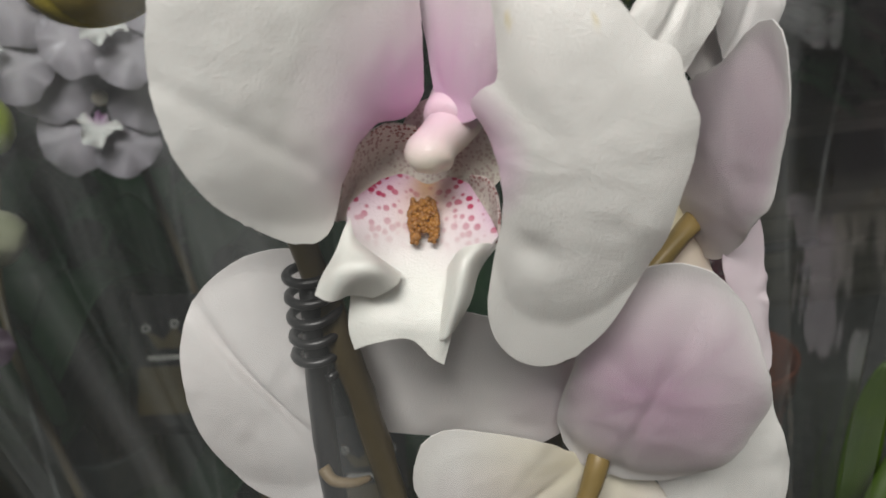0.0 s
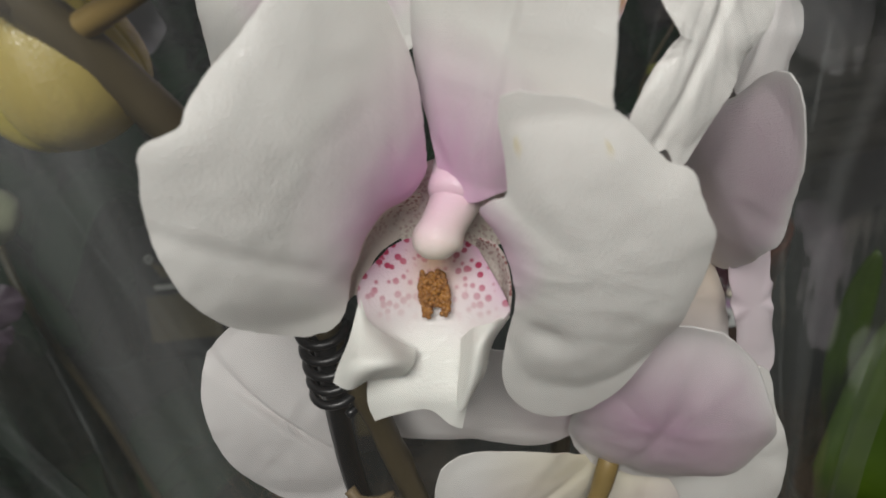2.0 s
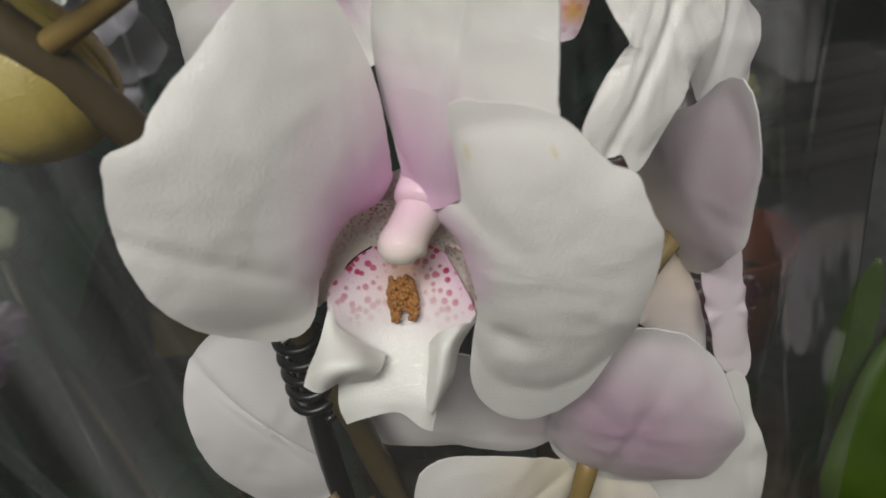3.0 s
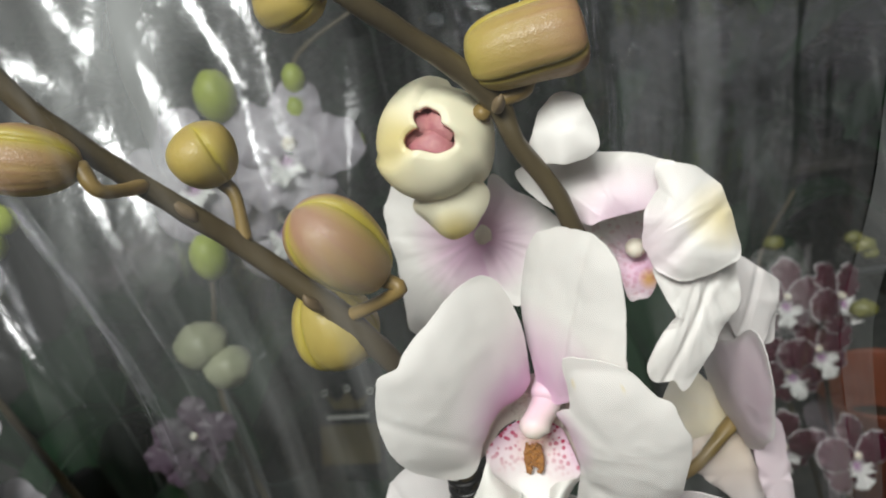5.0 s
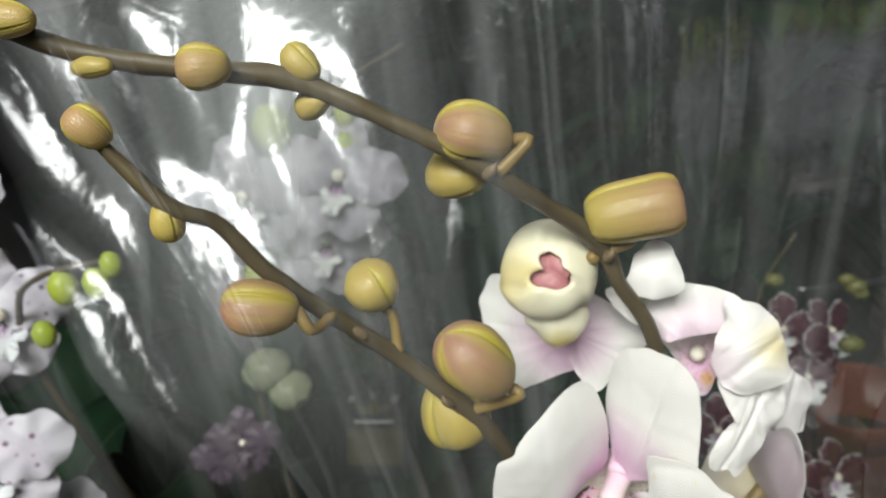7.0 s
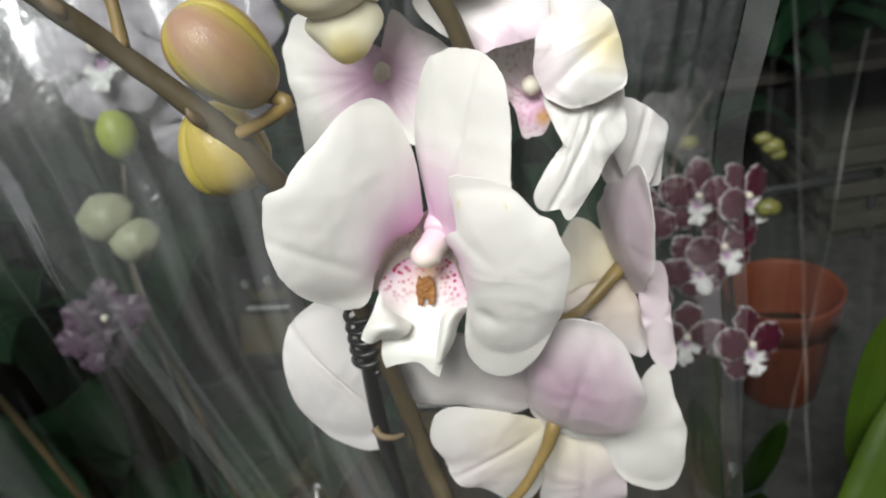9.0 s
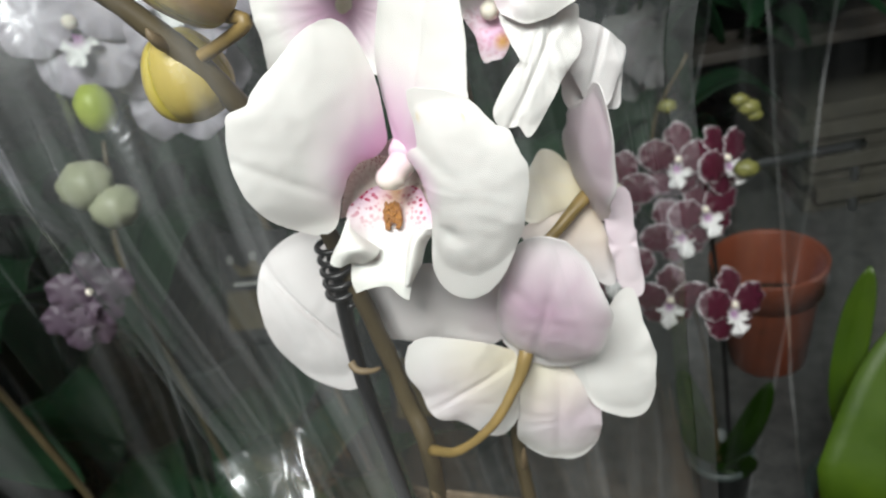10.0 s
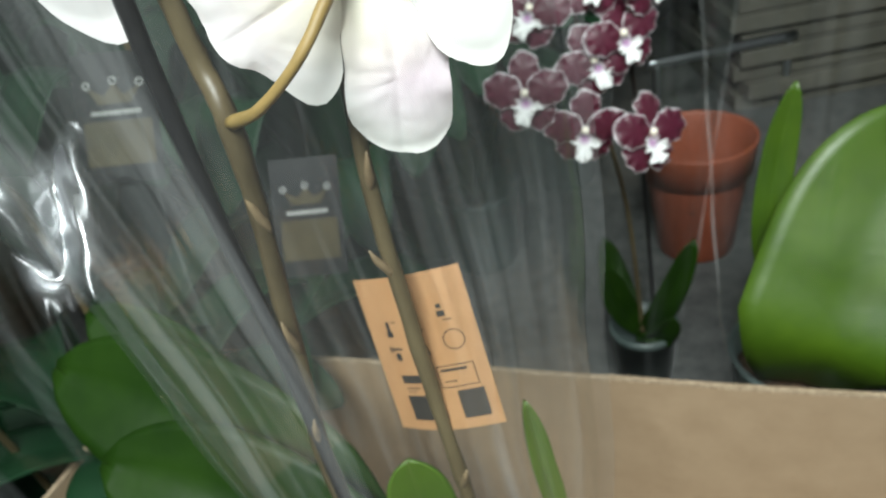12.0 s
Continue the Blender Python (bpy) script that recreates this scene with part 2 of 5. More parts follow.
def from_lists(name, verts, faces, tints=None, uvs=None, rim=None):
    me = bpy.data.meshes.new(name)
    me.from_pydata([tuple(v) for v in verts], [], faces)
    if tints is not None:
        at_n = me.attributes.new("tint", "FLOAT_COLOR", "POINT")
        at_n.data.foreach_set("color", [c for q in tints for c in (*q, 1.0)])
    if uvs is not None:
        layer = me.uv_layers.new(name="UVMap")
        for loop in me.loops:
            layer.data[loop.index].uv = uvs[loop.vertex_index]
    if rim is not None:
        rim = set(rim)
        keep = me.attributes.new("sharp_edge", "BOOLEAN", "EDGE")
        keep.data.foreach_set("value", [e.vertices[0] in rim and e.vertices[1] in rim for e in me.edges])
    me.update()
    return me


def part(name, bm, mat, parent=None, label="", smooth=False):
    me = bpy.data.meshes.new(name)
    bm.to_mesh(me)
    bm.free()
    return link_mesh(name, me, mat, parent, label, smooth)


def smooth_ring(values, n):
    """Periodic Catmull-Rom through evenly spaced values."""
    k = len(values)
    out = []
    for i in range(n):
        f = i * k / n
        a, u = int(f), f - int(f)
        p0, p1, p2, p3 = (values[(a + j) % k] for j in (-1, 0, 1, 2))
        out.append(0.5 * (2 * p1 + (p2 - p0) * u + (2 * p0 - 5 * p1 + 4 * p2 - p3) * u * u + (3 * p1 - p0 - 3 * p2 + p3) * u ** 3))
    return out


def spline(points, n):
    """Catmull-Rom through points, n steps a span."""
    pts = [Vector(p) for p in points]
    pts = [pts[0] * 2 - pts[1], *pts, pts[-1] * 2 - pts[-2]]
    out = []
    for i in range(1, len(pts) - 2):
        p0, p1, p2, p3 = pts[i - 1:i + 3]
        for j in range(n):
            u = j / n
            out.append(0.5 * (2 * p1 + (p2 - p0) * u + (2 * p0 - 5 * p1 + 4 * p2 - p3) * u * u + (3 * p1 - p0 - 3 * p2 + p3) * u ** 3))
    out.append(pts[-2].copy())
    return out


def facing(origin, normal):
    n = Vector(normal).normalized()
    v = (Vector((0, 0, 1)) - n * n.z).normalized()
    u = v.cross(n)
    m = Matrix((u, v, n)).transposed().to_4x4()
    m.translation = origin
    return m


def thicken(verts, faces, edge_loop, normals, thick):
    """A second skin behind the first one, joined round the rim."""
    n = len(verts)
    back = [v - w * thick for v, w in zip(verts, normals)]
    fs = list(faces) + [tuple(reversed([i + n for i in f])) for f in faces]
    k = len(edge_loop)
    fs += [(edge_loop[i], edge_loop[i] + n, edge_loop[(i + 1) % k] + n, edge_loop[(i + 1) % k]) for i in range(k)]
    return list(verts) + back, fs


def petal(name, origin, normal, radii, parent, mat=None, bulge=4.0, curl=1.5, wave=0.6, waves=5, groove=None, flush=None,
          yellow=None, thick=0.3, seed=0, label="", rim=0.0, skew=(0, 0), spots=0.0, dips=(), creases=0.0):
    """A petal: an outline of radii (mm) round its middle, domed by bulge, its rim curled back, wavy and a little uneven.
    flush and yellow: (place, reach in mm, strength). groove: (angle, depth mm, width mm). rim: whiter margin width as a share.
    dips: (place, reach, depth) in mm where the tissue sinks back. creases: height (mm) of the fine folds that fan out from the petal's foot."""
    m = facing(origin, normal)
    inv = m.inverted()
    n_a, n_r = (72, 20) if len(radii) < 30 else (len(radii) * 4, 30)
    ring = smooth_ring(radii, n_a)
    di = [(inv @ Vector(q[0]) * 1000, q[1], q[2]) for q in dips]
    mean = sum(ring) / n_a
    soft = [0.4 * q + 0.6 * mean for q in ring]
    fl = [(inv @ Vector(q[0]) * 1000, q[1], q[2]) for q in (flush or [])]
    ye = [(inv @ Vector(q[0]) * 1000, q[1], q[2]) for q in (yellow or [])]
    verts, tints = [], []

    def put(a, rho, r, i=0):
        u, v = math.cos(a) * r, math.sin(a) * r
        w = bulge * (1 - min(1.06, r / soft[i]) ** 2.4) - curl * max(0, rho - 0.72) ** 2 * 10 * (0.75 + 0.9 * noise.noise(Vector((math.cos(a) * 1.9, math.sin(a) * 1.9, seed + 7.0))))
        w += wave * math.sin(waves * a + seed * 1.7) * rho ** 3 + skew[0] * u * u / 400 + skew[1] * v * v / 400
        w += 0.42 * (noise.noise(Vector((u * 0.09, v * 0.09, seed * 3.1))) + 0.4 * noise.noise(Vector((u * 0.25, v * 0.25, seed))))
        for c, reach, depth in di:
            w -= depth * math.exp(-((u - c.x) ** 2 + (v - c.y) ** 2) / reach ** 2)
        if creases and fl:
            c = fl[0][0]
            d, fan = math.hypot(u - c.x, v - c.y), math.atan2(v - c.y, u - c.x)
            w += creases * min(1.0, d / 9) * (noise.noise(Vector((fan * 5, d * 0.035, seed + 2.0))) + 0.45 * noise.noise(Vector((fan * 12, d * 0.05, seed + 4.0))))
            w += creases * rho ** 4 * 0.9 * noise.noise(Vector((math.cos(a) * 6, math.sin(a) * 6, seed + 1.0)))
        if groove:
            ga, gd, gw, go = (*groove, 0.0)[:4]
            w -= gd * math.exp(-((u * math.sin(ga) - v * math.cos(ga) - go) / gw) ** 2)
        verts.append(m @ (Vector((u, v, w)) / 1000))
        tint = []
        for group_ in (fl, ye):
            k = 0.0
            for c, reach, strength in group_:
                d = math.hypot(u - c.x, v - c.y)
                streak = 0.92 + 0.16 * noise.noise(Vector((math.atan2(v - c.y, u - c.x) * 7, 0.0, seed)))
                k = max(k, strength * streak * max(0.0, 1 - (d / reach) ** 1.5))
            tint.append(min(1.2, k))
        if rim:
            ragged = rim * (1 + 1.1 * noise.noise(Vector((math.cos(a) * 4, math.sin(a) * 4, seed + 3.0))))
            tint[0] *= min(1, max(0, (1 - rho) / max(0.02, ragged))) ** 0.7
        tints.append((*tint, spots))

    put(0, 0, 0)
    for j in range(1, n_r + 1):
        for i in range(n_a):
            put(2 * math.pi * i / n_a, j / n_r, ring[i] * (j / n_r) * (1 + (0.012 * noise.noise(Vector((i * 0.9, seed, 0))) if j == n_r else 0)), i)
    faces = [(0, 1 + i, 1 + (i + 1) % n_a) for i in range(n_a)]
    for j in range(1, n_r):
        a, b = 1 + (j - 1) * n_a, 1 + j * n_a
        faces += [(a + i, b + i, b + (i + 1) % n_a, a + (i + 1) % n_a) for i in range(n_a)]
    rim_loop = [1 + (n_r - 1) * n_a + i for i in range(n_a)]
    nrm = [m.to_3x3() @ Vector((0, 0, 1))] * len(verts)
    allv, allf = thicken(verts, faces, rim_loop, nrm, thick / 1000)
    return link_mesh(name, from_lists(name, allv, allf, tints * 2, None, rim_loop + [q + len(verts) for q in rim_loop]), mat or PETAL, parent, label)


def sheet(name, net, origin, parent, mat, tint=None, n=7, thick=0.45, label=""):
    """A smooth sheet through a net of control places (mm from origin)."""
    rows = [spline(r, n) for r in net]
    cols = [spline(c, n) for c in zip(*rows)]
    nu, nv = len(cols), len(cols[0])
    verts = [Vector(origin) + p / 1000 for c in cols for p in c]
    tints = [(tint(j / (nv - 1), i / (nu - 1)) if tint else (0, 0, 0)) for i in range(nu) for j in range(nv)]
    faces = [(i * nv + j, i * nv + j + 1, (i + 1) * nv + j + 1, (i + 1) * nv + j) for i in range(nu - 1) for j in range(nv - 1)]
    nrm = []
    for i in range(nu):
        for j in range(nv):
            a = cols[min(i + 1, nu - 1)][j] - cols[max(i - 1, 0)][j]
            b = cols[i][min(j + 1, nv - 1)] - cols[i][max(j - 1, 0)]
            nrm.append(b.cross(a).normalized())
    loop = [j for j in range(nv)] + [i * nv + nv - 1 for i in range(1, nu)] + [(nu - 1) * nv + j for j in range(nv - 2, -1, -1)] + [i * nv for i in range(nu - 2, 0, -1)]
    allv, allf = thicken(verts, faces, loop, nrm, -thick / 1000)
    return link_mesh(name, from_lists(name, allv, allf, tints * 2, None, loop + [q + len(verts) for q in loop]), mat, parent, label)


def tube(name, points, radii, mat, parent=None, label="", sides=12, steps=6, swell=0.0, tint=None):
    """A round stem along a smooth line, with a radius (m) at each point."""
    line = spline(points, steps)
    rad = [v.x for v in spline([(r, 0, 0) for r in radii], steps)]
    verts, faces = [], []
    side = Vector((0.3, 0.2, 0.9))
    for i, p in enumerate(line):
        d = (line[min(i + 1, len(line) - 1)] - line[max(i - 1, 0)]).normalized()
        a = (side - d * side.dot(d)).normalized()
        b = d.cross(a)
        side = a
        for k in range(sides):
            w = 2 * math.pi * k / sides
            r = rad[i] * (1 + swell * noise.noise(p * 140 + Vector((math.cos(w), math.sin(w), 0))))
            verts.append(p + (a * math.cos(w) + b * math.sin(w)) * r)
    for i in range(len(line) - 1):
        faces += [(i * sides + k, i * sides + (k + 1) % sides, (i + 1) * sides + (k + 1) % sides, (i + 1) * sides + k) for k in range(sides)]
    faces += [tuple(reversed(range(sides))), tuple((len(line) - 1) * sides + k for k in range(sides))]
    tints = [tint] * len(verts) if tint else None
    return link_mesh(name, from_lists(name, verts, faces, tints), mat, parent, label)


def bud(place, tip_way, length, width, parent, mat=None, flush=0.6, seed=0, side=(0, 0, 1), label="", blunt=0.0):
    """A closed bud: an egg of three overlapping sepals with seams between them, flushed on its flanks."""
    w = Vector(tip_way).normalized()
    u = (Vector(side) - w * Vector(side).dot(w)).normalized()
    m = Matrix((u, w.cross(u), w)).transposed().to_4x4()
    m.translation = place
    verts, tints, faces = [], [], []
    n_a, n_l = 132, 26
    front = m.to_3x3().inverted() @ Vector((0.1, -1, 0.45))
    phase = math.atan2(front.y, front.x) + 0.35 * math.sin(seed)
    for j in range(n_l + 1):
        s = j / n_l
        z = -math.cos(math.pi * s)
        r0 = math.sin(math.pi * s) ** (0.70 + 0.26 * s) * (1 + 0.13 * z)
        if blunt:
            r0 = (1 - max(0.0, 1 - s / 0.34) ** 2) ** 0.5 * (1 - 0.12 * s) * max(0.0, 1 - max(0.0, (s - 0.55) / 0.45) ** 2) ** 0.5
        for i in range(n_a):
            a = 2 * math.pi * i / n_a
            p = ((a - phase) * 3 / (2 * math.pi) + 0.5 + 0.10 * math.sin(2.6 * s)) % 1.0
            edge = min(p, 1 - p)
            lap = 1 + 0.07 * (0.5 - p) - 0.09 * math.exp(-(edge / 0.035) ** 2) + 0.035 * math.sin(math.pi * p)
            streak = noise.noise(Vector((math.cos(a) * 9, math.sin(a) * 9, s * 0.7 + seed)))
            r = width * 0.5 * r0 * lap * (1 + 0.03 * noise.noise(Vector((math.cos(a) * 2, math.sin(a) * 2, s * 3 + seed))) + 0.012 * streak)
            bend = 0.05 * length * (1 - z * z)
            verts.append(m @ Vector((math.cos(a) * r + bend * math.cos(phase), math.sin(a) * r + bend * math.sin(phase), z * length * 0.5)))
            k = (1 + 0.35 * streak) * flush * min(1, max(0, edge * 5.5 - 0.35)) * (0.3 + 0.7 * s)
            if blunt:
                k = flush * (1 + 0.25 * streak) * min(1, max(0, 1.15 - 1.35 * s)) * min(1, 0.35 + edge * 4)
            tints.append((k, 0.8 * math.exp(-(edge / 0.06) ** 2) * (1 - 0.6 * k), 0))
    for j in range(n_l):
        faces += [(j * n_a + i, j * n_a + (i + 1) % n_a, (j + 1) * n_a + (i + 1) % n_a, (j + 1) * n_a + i) for i in range(n_a)]
    return link_mesh("bud", from_lists("bud", verts, faces, tints), mat or BUD, parent, label)


def ball(name, place, size, mat, parent=None, label="", squash=(1, 1, 1), rough=0.06, seed=0):
    bm = bmesh.new()
    bmesh.ops.create_icosphere(bm, subdivisions=3, radius=1)
    for v in bm.verts:
        k = 1 + rough * noise.noise(v.co * 2.2 + Vector((seed, 0, 0)))
        v.co = Vector(place) + Vector((v.co.x * squash[0], v.co.y * squash[1], v.co.z * squash[2])) * size * k
    return part(name, bm, mat, parent, label, True)


def box_bm(sx, sy, sz, bevel=0.0):
    bm = bmesh.new()
    bmesh.ops.create_cube(bm, size=1)
    bmesh.ops.scale(bm, vec=(sx, sy, sz), verts=bm.verts)
    if bevel:
        bmesh.ops.bevel(bm, geom=list(bm.edges), offset=bevel, segments=2, affect="EDGES", profile=0.6)
    return bm


def lathe(name, profile, mat, parent, centre, sides=40, label=""):
    """A turned vessel: profile of (radius, height), walked from outside bottom over the rim to the inside."""
    verts = [Vector(centre) + Vector((r * math.cos(2 * math.pi * k / sides), r * math.sin(2 * math.pi * k / sides), z)) for r, z in profile for k in range(sides)]
    faces = [(i * sides + k, i * sides + (k + 1) % sides, (i + 1) * sides + (k + 1) % sides, (i + 1) * sides + k) for i in range(len(profile) - 1) for k in range(sides)]
    return link_mesh(name, from_lists(name, verts, faces), mat, parent, label)


def leaf(name, points, width, up, mat, parent=None, fold=0.18, thick=0.0022, label="", blunt=0.5):
    """A thick strap leaf along a line, folded at its midrib, with a rounded tip."""
    line = spline(points, 8)
    n = len(line)
    across = 10
    verts, faces = [], []
    up = Vector(up)
    for i, p in enumerate(line):
        d = (line[min(i + 1, n - 1)] - line[max(i - 1, 0)]).normalized()
        s = d.cross(up).normalized()
        w_up = s.cross(d)
        t = i / (n - 1)
        half = width * 0.5 * min(1, 0.45 + 1.6 * t) * max(0.02, 1 - max(0, (t - blunt) / (1 - blunt)) ** 2.6) ** 0.6
        for k in range(across + 1):
            q = k / across * 2 - 1
            lift = fold * half * abs(q) ** 1.3 - 0.0012 * math.exp(-(q / 0.06) ** 2)
            lift += 0.03 * half * noise.noise(Vector((t * 4, q * 1.5, width * 100)))
            verts.append(p + s * half * q + w_up * lift)
    m = across + 1
    for i in range(n - 1):
        faces += [(i * m + k, i * m + k + 1, (i + 1) * m + k + 1, (i + 1) * m + k) for k in range(across)]
    loop = list(range(m)) + [i * m + across for i in range(1, n)] + [(n - 1) * m + k for k in range(across - 1, -1, -1)] + [i * m for i in range(n - 2, 0, -1)]
    allv, allf = thicken(verts, faces, loop, [up.normalized()] * len(verts), thick)
    return link_mesh(name, from_lists(name, allv, allf), mat, parent, label)


# ---- hall ----
def slab(name, x0, y0, z0, x1, y1, z1, mat, label, category):
    bm = box_bm(x1 - x0, y1 - y0, z1 - z0)
    bmesh.ops.translate(bm, vec=((x0 + x1) / 2, (y0 + y1) / 2, (z0 + z1) / 2), verts=bm.verts)
    return tagged(part(name, bm, mat), label, category, kind="structure")


slab("floor", -3.2, -3.2, FLOOR - 0.1, 3.2, 4.2, FLOOR, CONCRETE, "grey worn concrete floor with pale speckles", "floor")
slab("wall_north", -3.2, 4.2, FLOOR, 3.2, 4.3, 2.8, WALL, "dark painted hall wall", "wall")
slab("wall_south", -3.2, -3.3, FLOOR, 3.2, -3.2, 2.8, WALL, "dark painted hall wall", "wall")
slab("wall_west", -3.3, -3.3, FLOOR, -3.2, 4.3, 2.8, WALL, "dark painted hall wall", "wall")
slab("wall_east", 3.2, -3.3, FLOOR, 3.3, 4.3, 2.8, WALL, "dark painted hall wall", "wall")
slab("ceiling", -3.3, -3.3, 2.8, 3.3, 4.3, 2.9, WALL, "dark plain hall ceiling", "ceiling")

# ---- the wrapped orchid ----
BASE = Vector((0.0, 0.145, FLOOR + 0.006))
orchid = thing("orchid_plant", BASE, "white moth orchid with pink-flushed flowers and yellow buds", "orchid")

C1 = (-0.001, 0.106, 0.601)
flower = tube("flower", [(0.0025, 0.1145, 0.5985), (0.0008, 0.1095, 0.5972), (-0.0008, 0.1050, 0.5965), (-0.0020, 0.1022, 0.5952), (-0.0024, 0.1010, 0.5934)],
              [0.0046, 0.0040, 0.0036, 0.0039, 0.0018], COLUMN, orchid, "open white flower with a pink column and speckled lip", sides=18, tint=(0.6, 0, 0))
for i, v in enumerate(flower.data.vertices):
    k = min(1, max(0, (v.co.z - 0.5945) / 0.0055))
    flower.data.attributes["tint"].data[i].color = (0.7 * k, 0, 0, 1)
tube("column_base", [(0.0035, 0.118, 0.6015), (0.0022, 0.1125, 0.600), (0.0008, 0.1095, 0.5985), (0.0004, 0.1085, 0.598)], [0.0050, 0.0046, 0.0040, 0.001], COLUMN, flower, "pink base of the column", sides=20, tint=(0.75, 0, 0))
petal("sepal", (0.0132, 0.1039, 0.6244), (-0.594, -0.786, 0.170), [14.8, 14.9, 15.5, 16.6, 18.2, 20.4, 21.6, 22.3, 22.3, 22.0, 22.3, 22.0, 22.4, 21.5, 20.4, 19.2, 18.2, 17.7, 17.6, 17.7, 18.3, 19.6, 21.3, 24.3, 28.1, 27.4, 23.5, 20.8, 19.0, 18.0, 17.7, 18.0, 17.3, 17.0, 15.7, 15.0],
      flower, bulge=2.2, curl=0.5, groove=(1.3, 0.5, 1.2), flush=[(C1, 27, 0.8)], seed=2, waves=3, wave=0.3, creases=0.08)
petal("petal", (-0.0176, 0.0965, 0.6149), (0.631, -0.774, -0.046), [21.4, 21.8, 22.7, 23.8, 25.4, 26.9, 26.8, 24.7, 22.1, 19.4, 17.6, 17.0, 16.6, 16.6, 16.7, 20.0, 19.9, 20.0, 20.2, 20.9, 21.7, 22.9, 23.9, 25.2, 26.3, 27.9, 29.8, 29.6, 22.5, 18.1, 17.3, 18.0, 22.6, 24.0, 22.5, 21.6],
      flower, bulge=3.6, curl=1.0, groove=(-0.72, 0.45, 1.3, 14.0), flush=[((-0.005, 0.104, 0.6), 17, 1.0), (C1, 25, 0.45)], seed=1, wave=0.3, creases=0.08)
petal("petal", (0.0207, 0.0925, 0.595), (-0.158, -0.980, -0.121), [14.6, 15.2, 16.2, 16.5, 17.4, 19.0, 18.6, 20.3, 23.0, 25.4, 27.1, 28.4, 20.8, 16.8, 17.4, 17.6, 14.3, 12.7, 11.9, 12.0, 12.5, 14.1, 17.2, 23.8, 34.0, 38.8, 38.3, 32.5, 26.2, 21.5, 18.8, 17.1, 15.5, 14.5, 14.1, 14.2],
      flower, bulge=3.2, curl=1.1, flush=[((0.003, 0.104, 0.598), 13, 1.0)], yellow=[((0.0115, 0.089, 0.615), 0.9, 0.75), ((0.0225, 0.088, 0.614), 0.8, 0.6)], seed=3, wave=0.3, creases=0.08, dips=[((0.003, 0.1, 0.599), 6.0, 4.5), ((0.012, 0.09, 0.581), 3.0, 1.2)])
petal("sepal", (-0.0440, 0.1170, 0.5465), (0.257, -0.966, -0.028), [13.6, 15.5, 19.8, 30.1, 29.6, 25.8, 21.7, 18.1, 15.7, 15.3, 16.1, 18.2, 22.6, 30.3, 36.3, 22.9, 16.1, 13.8], flower, SEPAL_BACK, bulge=3.0, curl=0.3, groove=(-1.12, 1.9, 0.8), seed=4, wave=0.3)
petal("sepal", (-0.0006, 0.1213, 0.5389), (-0.098, -0.976, -0.195), [23.9, 27.0, 23.6, 21.5, 20.3, 21.3, 22.4, 25.7, 27.0, 28.0, 29.2, 21.1, 16.6, 14.9, 15.8, 20.4, 21.6, 22.7], flower, SEPAL_BACK, bulge=1.2, curl=0.2, flush=[((0.02, 0.118, 0.535), 18, 0.35)], seed=5, wave=0.5)
petal("throat", (-0.0005, 0.1165, 0.5925), (0.05, -0.97, 0.2), [11, 10, 9, 8.5, 8.5, 9, 9, 8.5, 8.5, 9, 10, 11, 10, 9, 9, 10, 11, 11.5], flower, LOBE, bulge=-1.5, curl=0, wave=0.3, flush=[(C1, 12, 0.9)], seed=9, spots=0.35, label="pink throat behind the column")
LIP_AT = (-0.004, 0.103, 0.583)
MID_LOBE = [
    [(-7.7, 8.2, 6.5), (-4.0, 11.0, 6.1), (-0.3, 11.2, 3.8), (4.1, 11.2, 4.6), (7.3, 8.8, 3.9)],
    [(-12.3, 1.4, 4.8), (-7.1, 3.5, 3.1), (-0.7, 4.6, -0.3), (6.1, 3.8, 0.5), (11.3, -0.3, -1.2)],
    [(-12.2, -3.5, 1.2), (-8.1, -1.0, -3.2), (-1.8, 0.3, -4.5), (4.2, -0.6, -5.3), (10.5, -2.7, -2.8)],
    [(-12.6, -6.2, -6.1), (-8.5, -4.7, -8.3), (-3.1, -4.5, -9.4), (1.5, -4.4, -10.2), (3.6, -5.8, -9.2)],
    [(-13.7, -8.0, -12.0), (-9.6, -7.4, -12.0), (-3.7, -7.2, -13.1), (1.3, -7.1, -14.0), (2.7, -5.8, -14.3)],
    [(-13.3, -8.4, -16.2), (-9.4, -8.4, -15.3), (-4.2, -7.7, -15.5), (-1.0, -8.4, -18.9), (0.6, -8.1, -20.6)],
]
LEFT_FLAP = [
    [(-12.1, -0.7, 3.5), (-11.4, -3.5, 1.0), (-8.3, -5.0, -1.8), (-4.6, -4.6, -5.5)],
    [(-13.7, -5.9, -0.1), (-10.9, -8.8, 0.4), (-7.0, -10.3, -0.9), (-5.1, -7.2, -5.7)],
    [(-15.7, -9.2, -2.7), (-11.9, -12.1, -0.5), (-8.2, -12.0, -1.2), (-6.3, -8.7, -5.8)],
    [(-17.2, -10.0, -5.2), (-14.7, -11.1, -5.7), (-11.9, -9.4, -5.6), (-8.9, -7.7, -7.3)],
]
RIGHT_FLAP = [
    [(11.4, -1.6, -3.1), (8.7, -4.5, -1.4), (5.4, -4.4, -2.2), (2.8, -2.4, -5.9)],
    [(8.1, -3.3, -6.6), (7.2, -7.2, -3.2), (5.2, -7.9, -3.7), (2.4, -5.3, -8.2)],
    [(6.1, -5.6, -11.1), (5.4, -8.7, -8.5), (3.8, -9.3, -8.9), (1.3, -7.0, -12.1)],
    [(3.0, -6.6, -15.5), (2.7, -8.6, -14.7), (1.6, -9.1, -15.3), (0.6, -8.5, -15.8)],
]
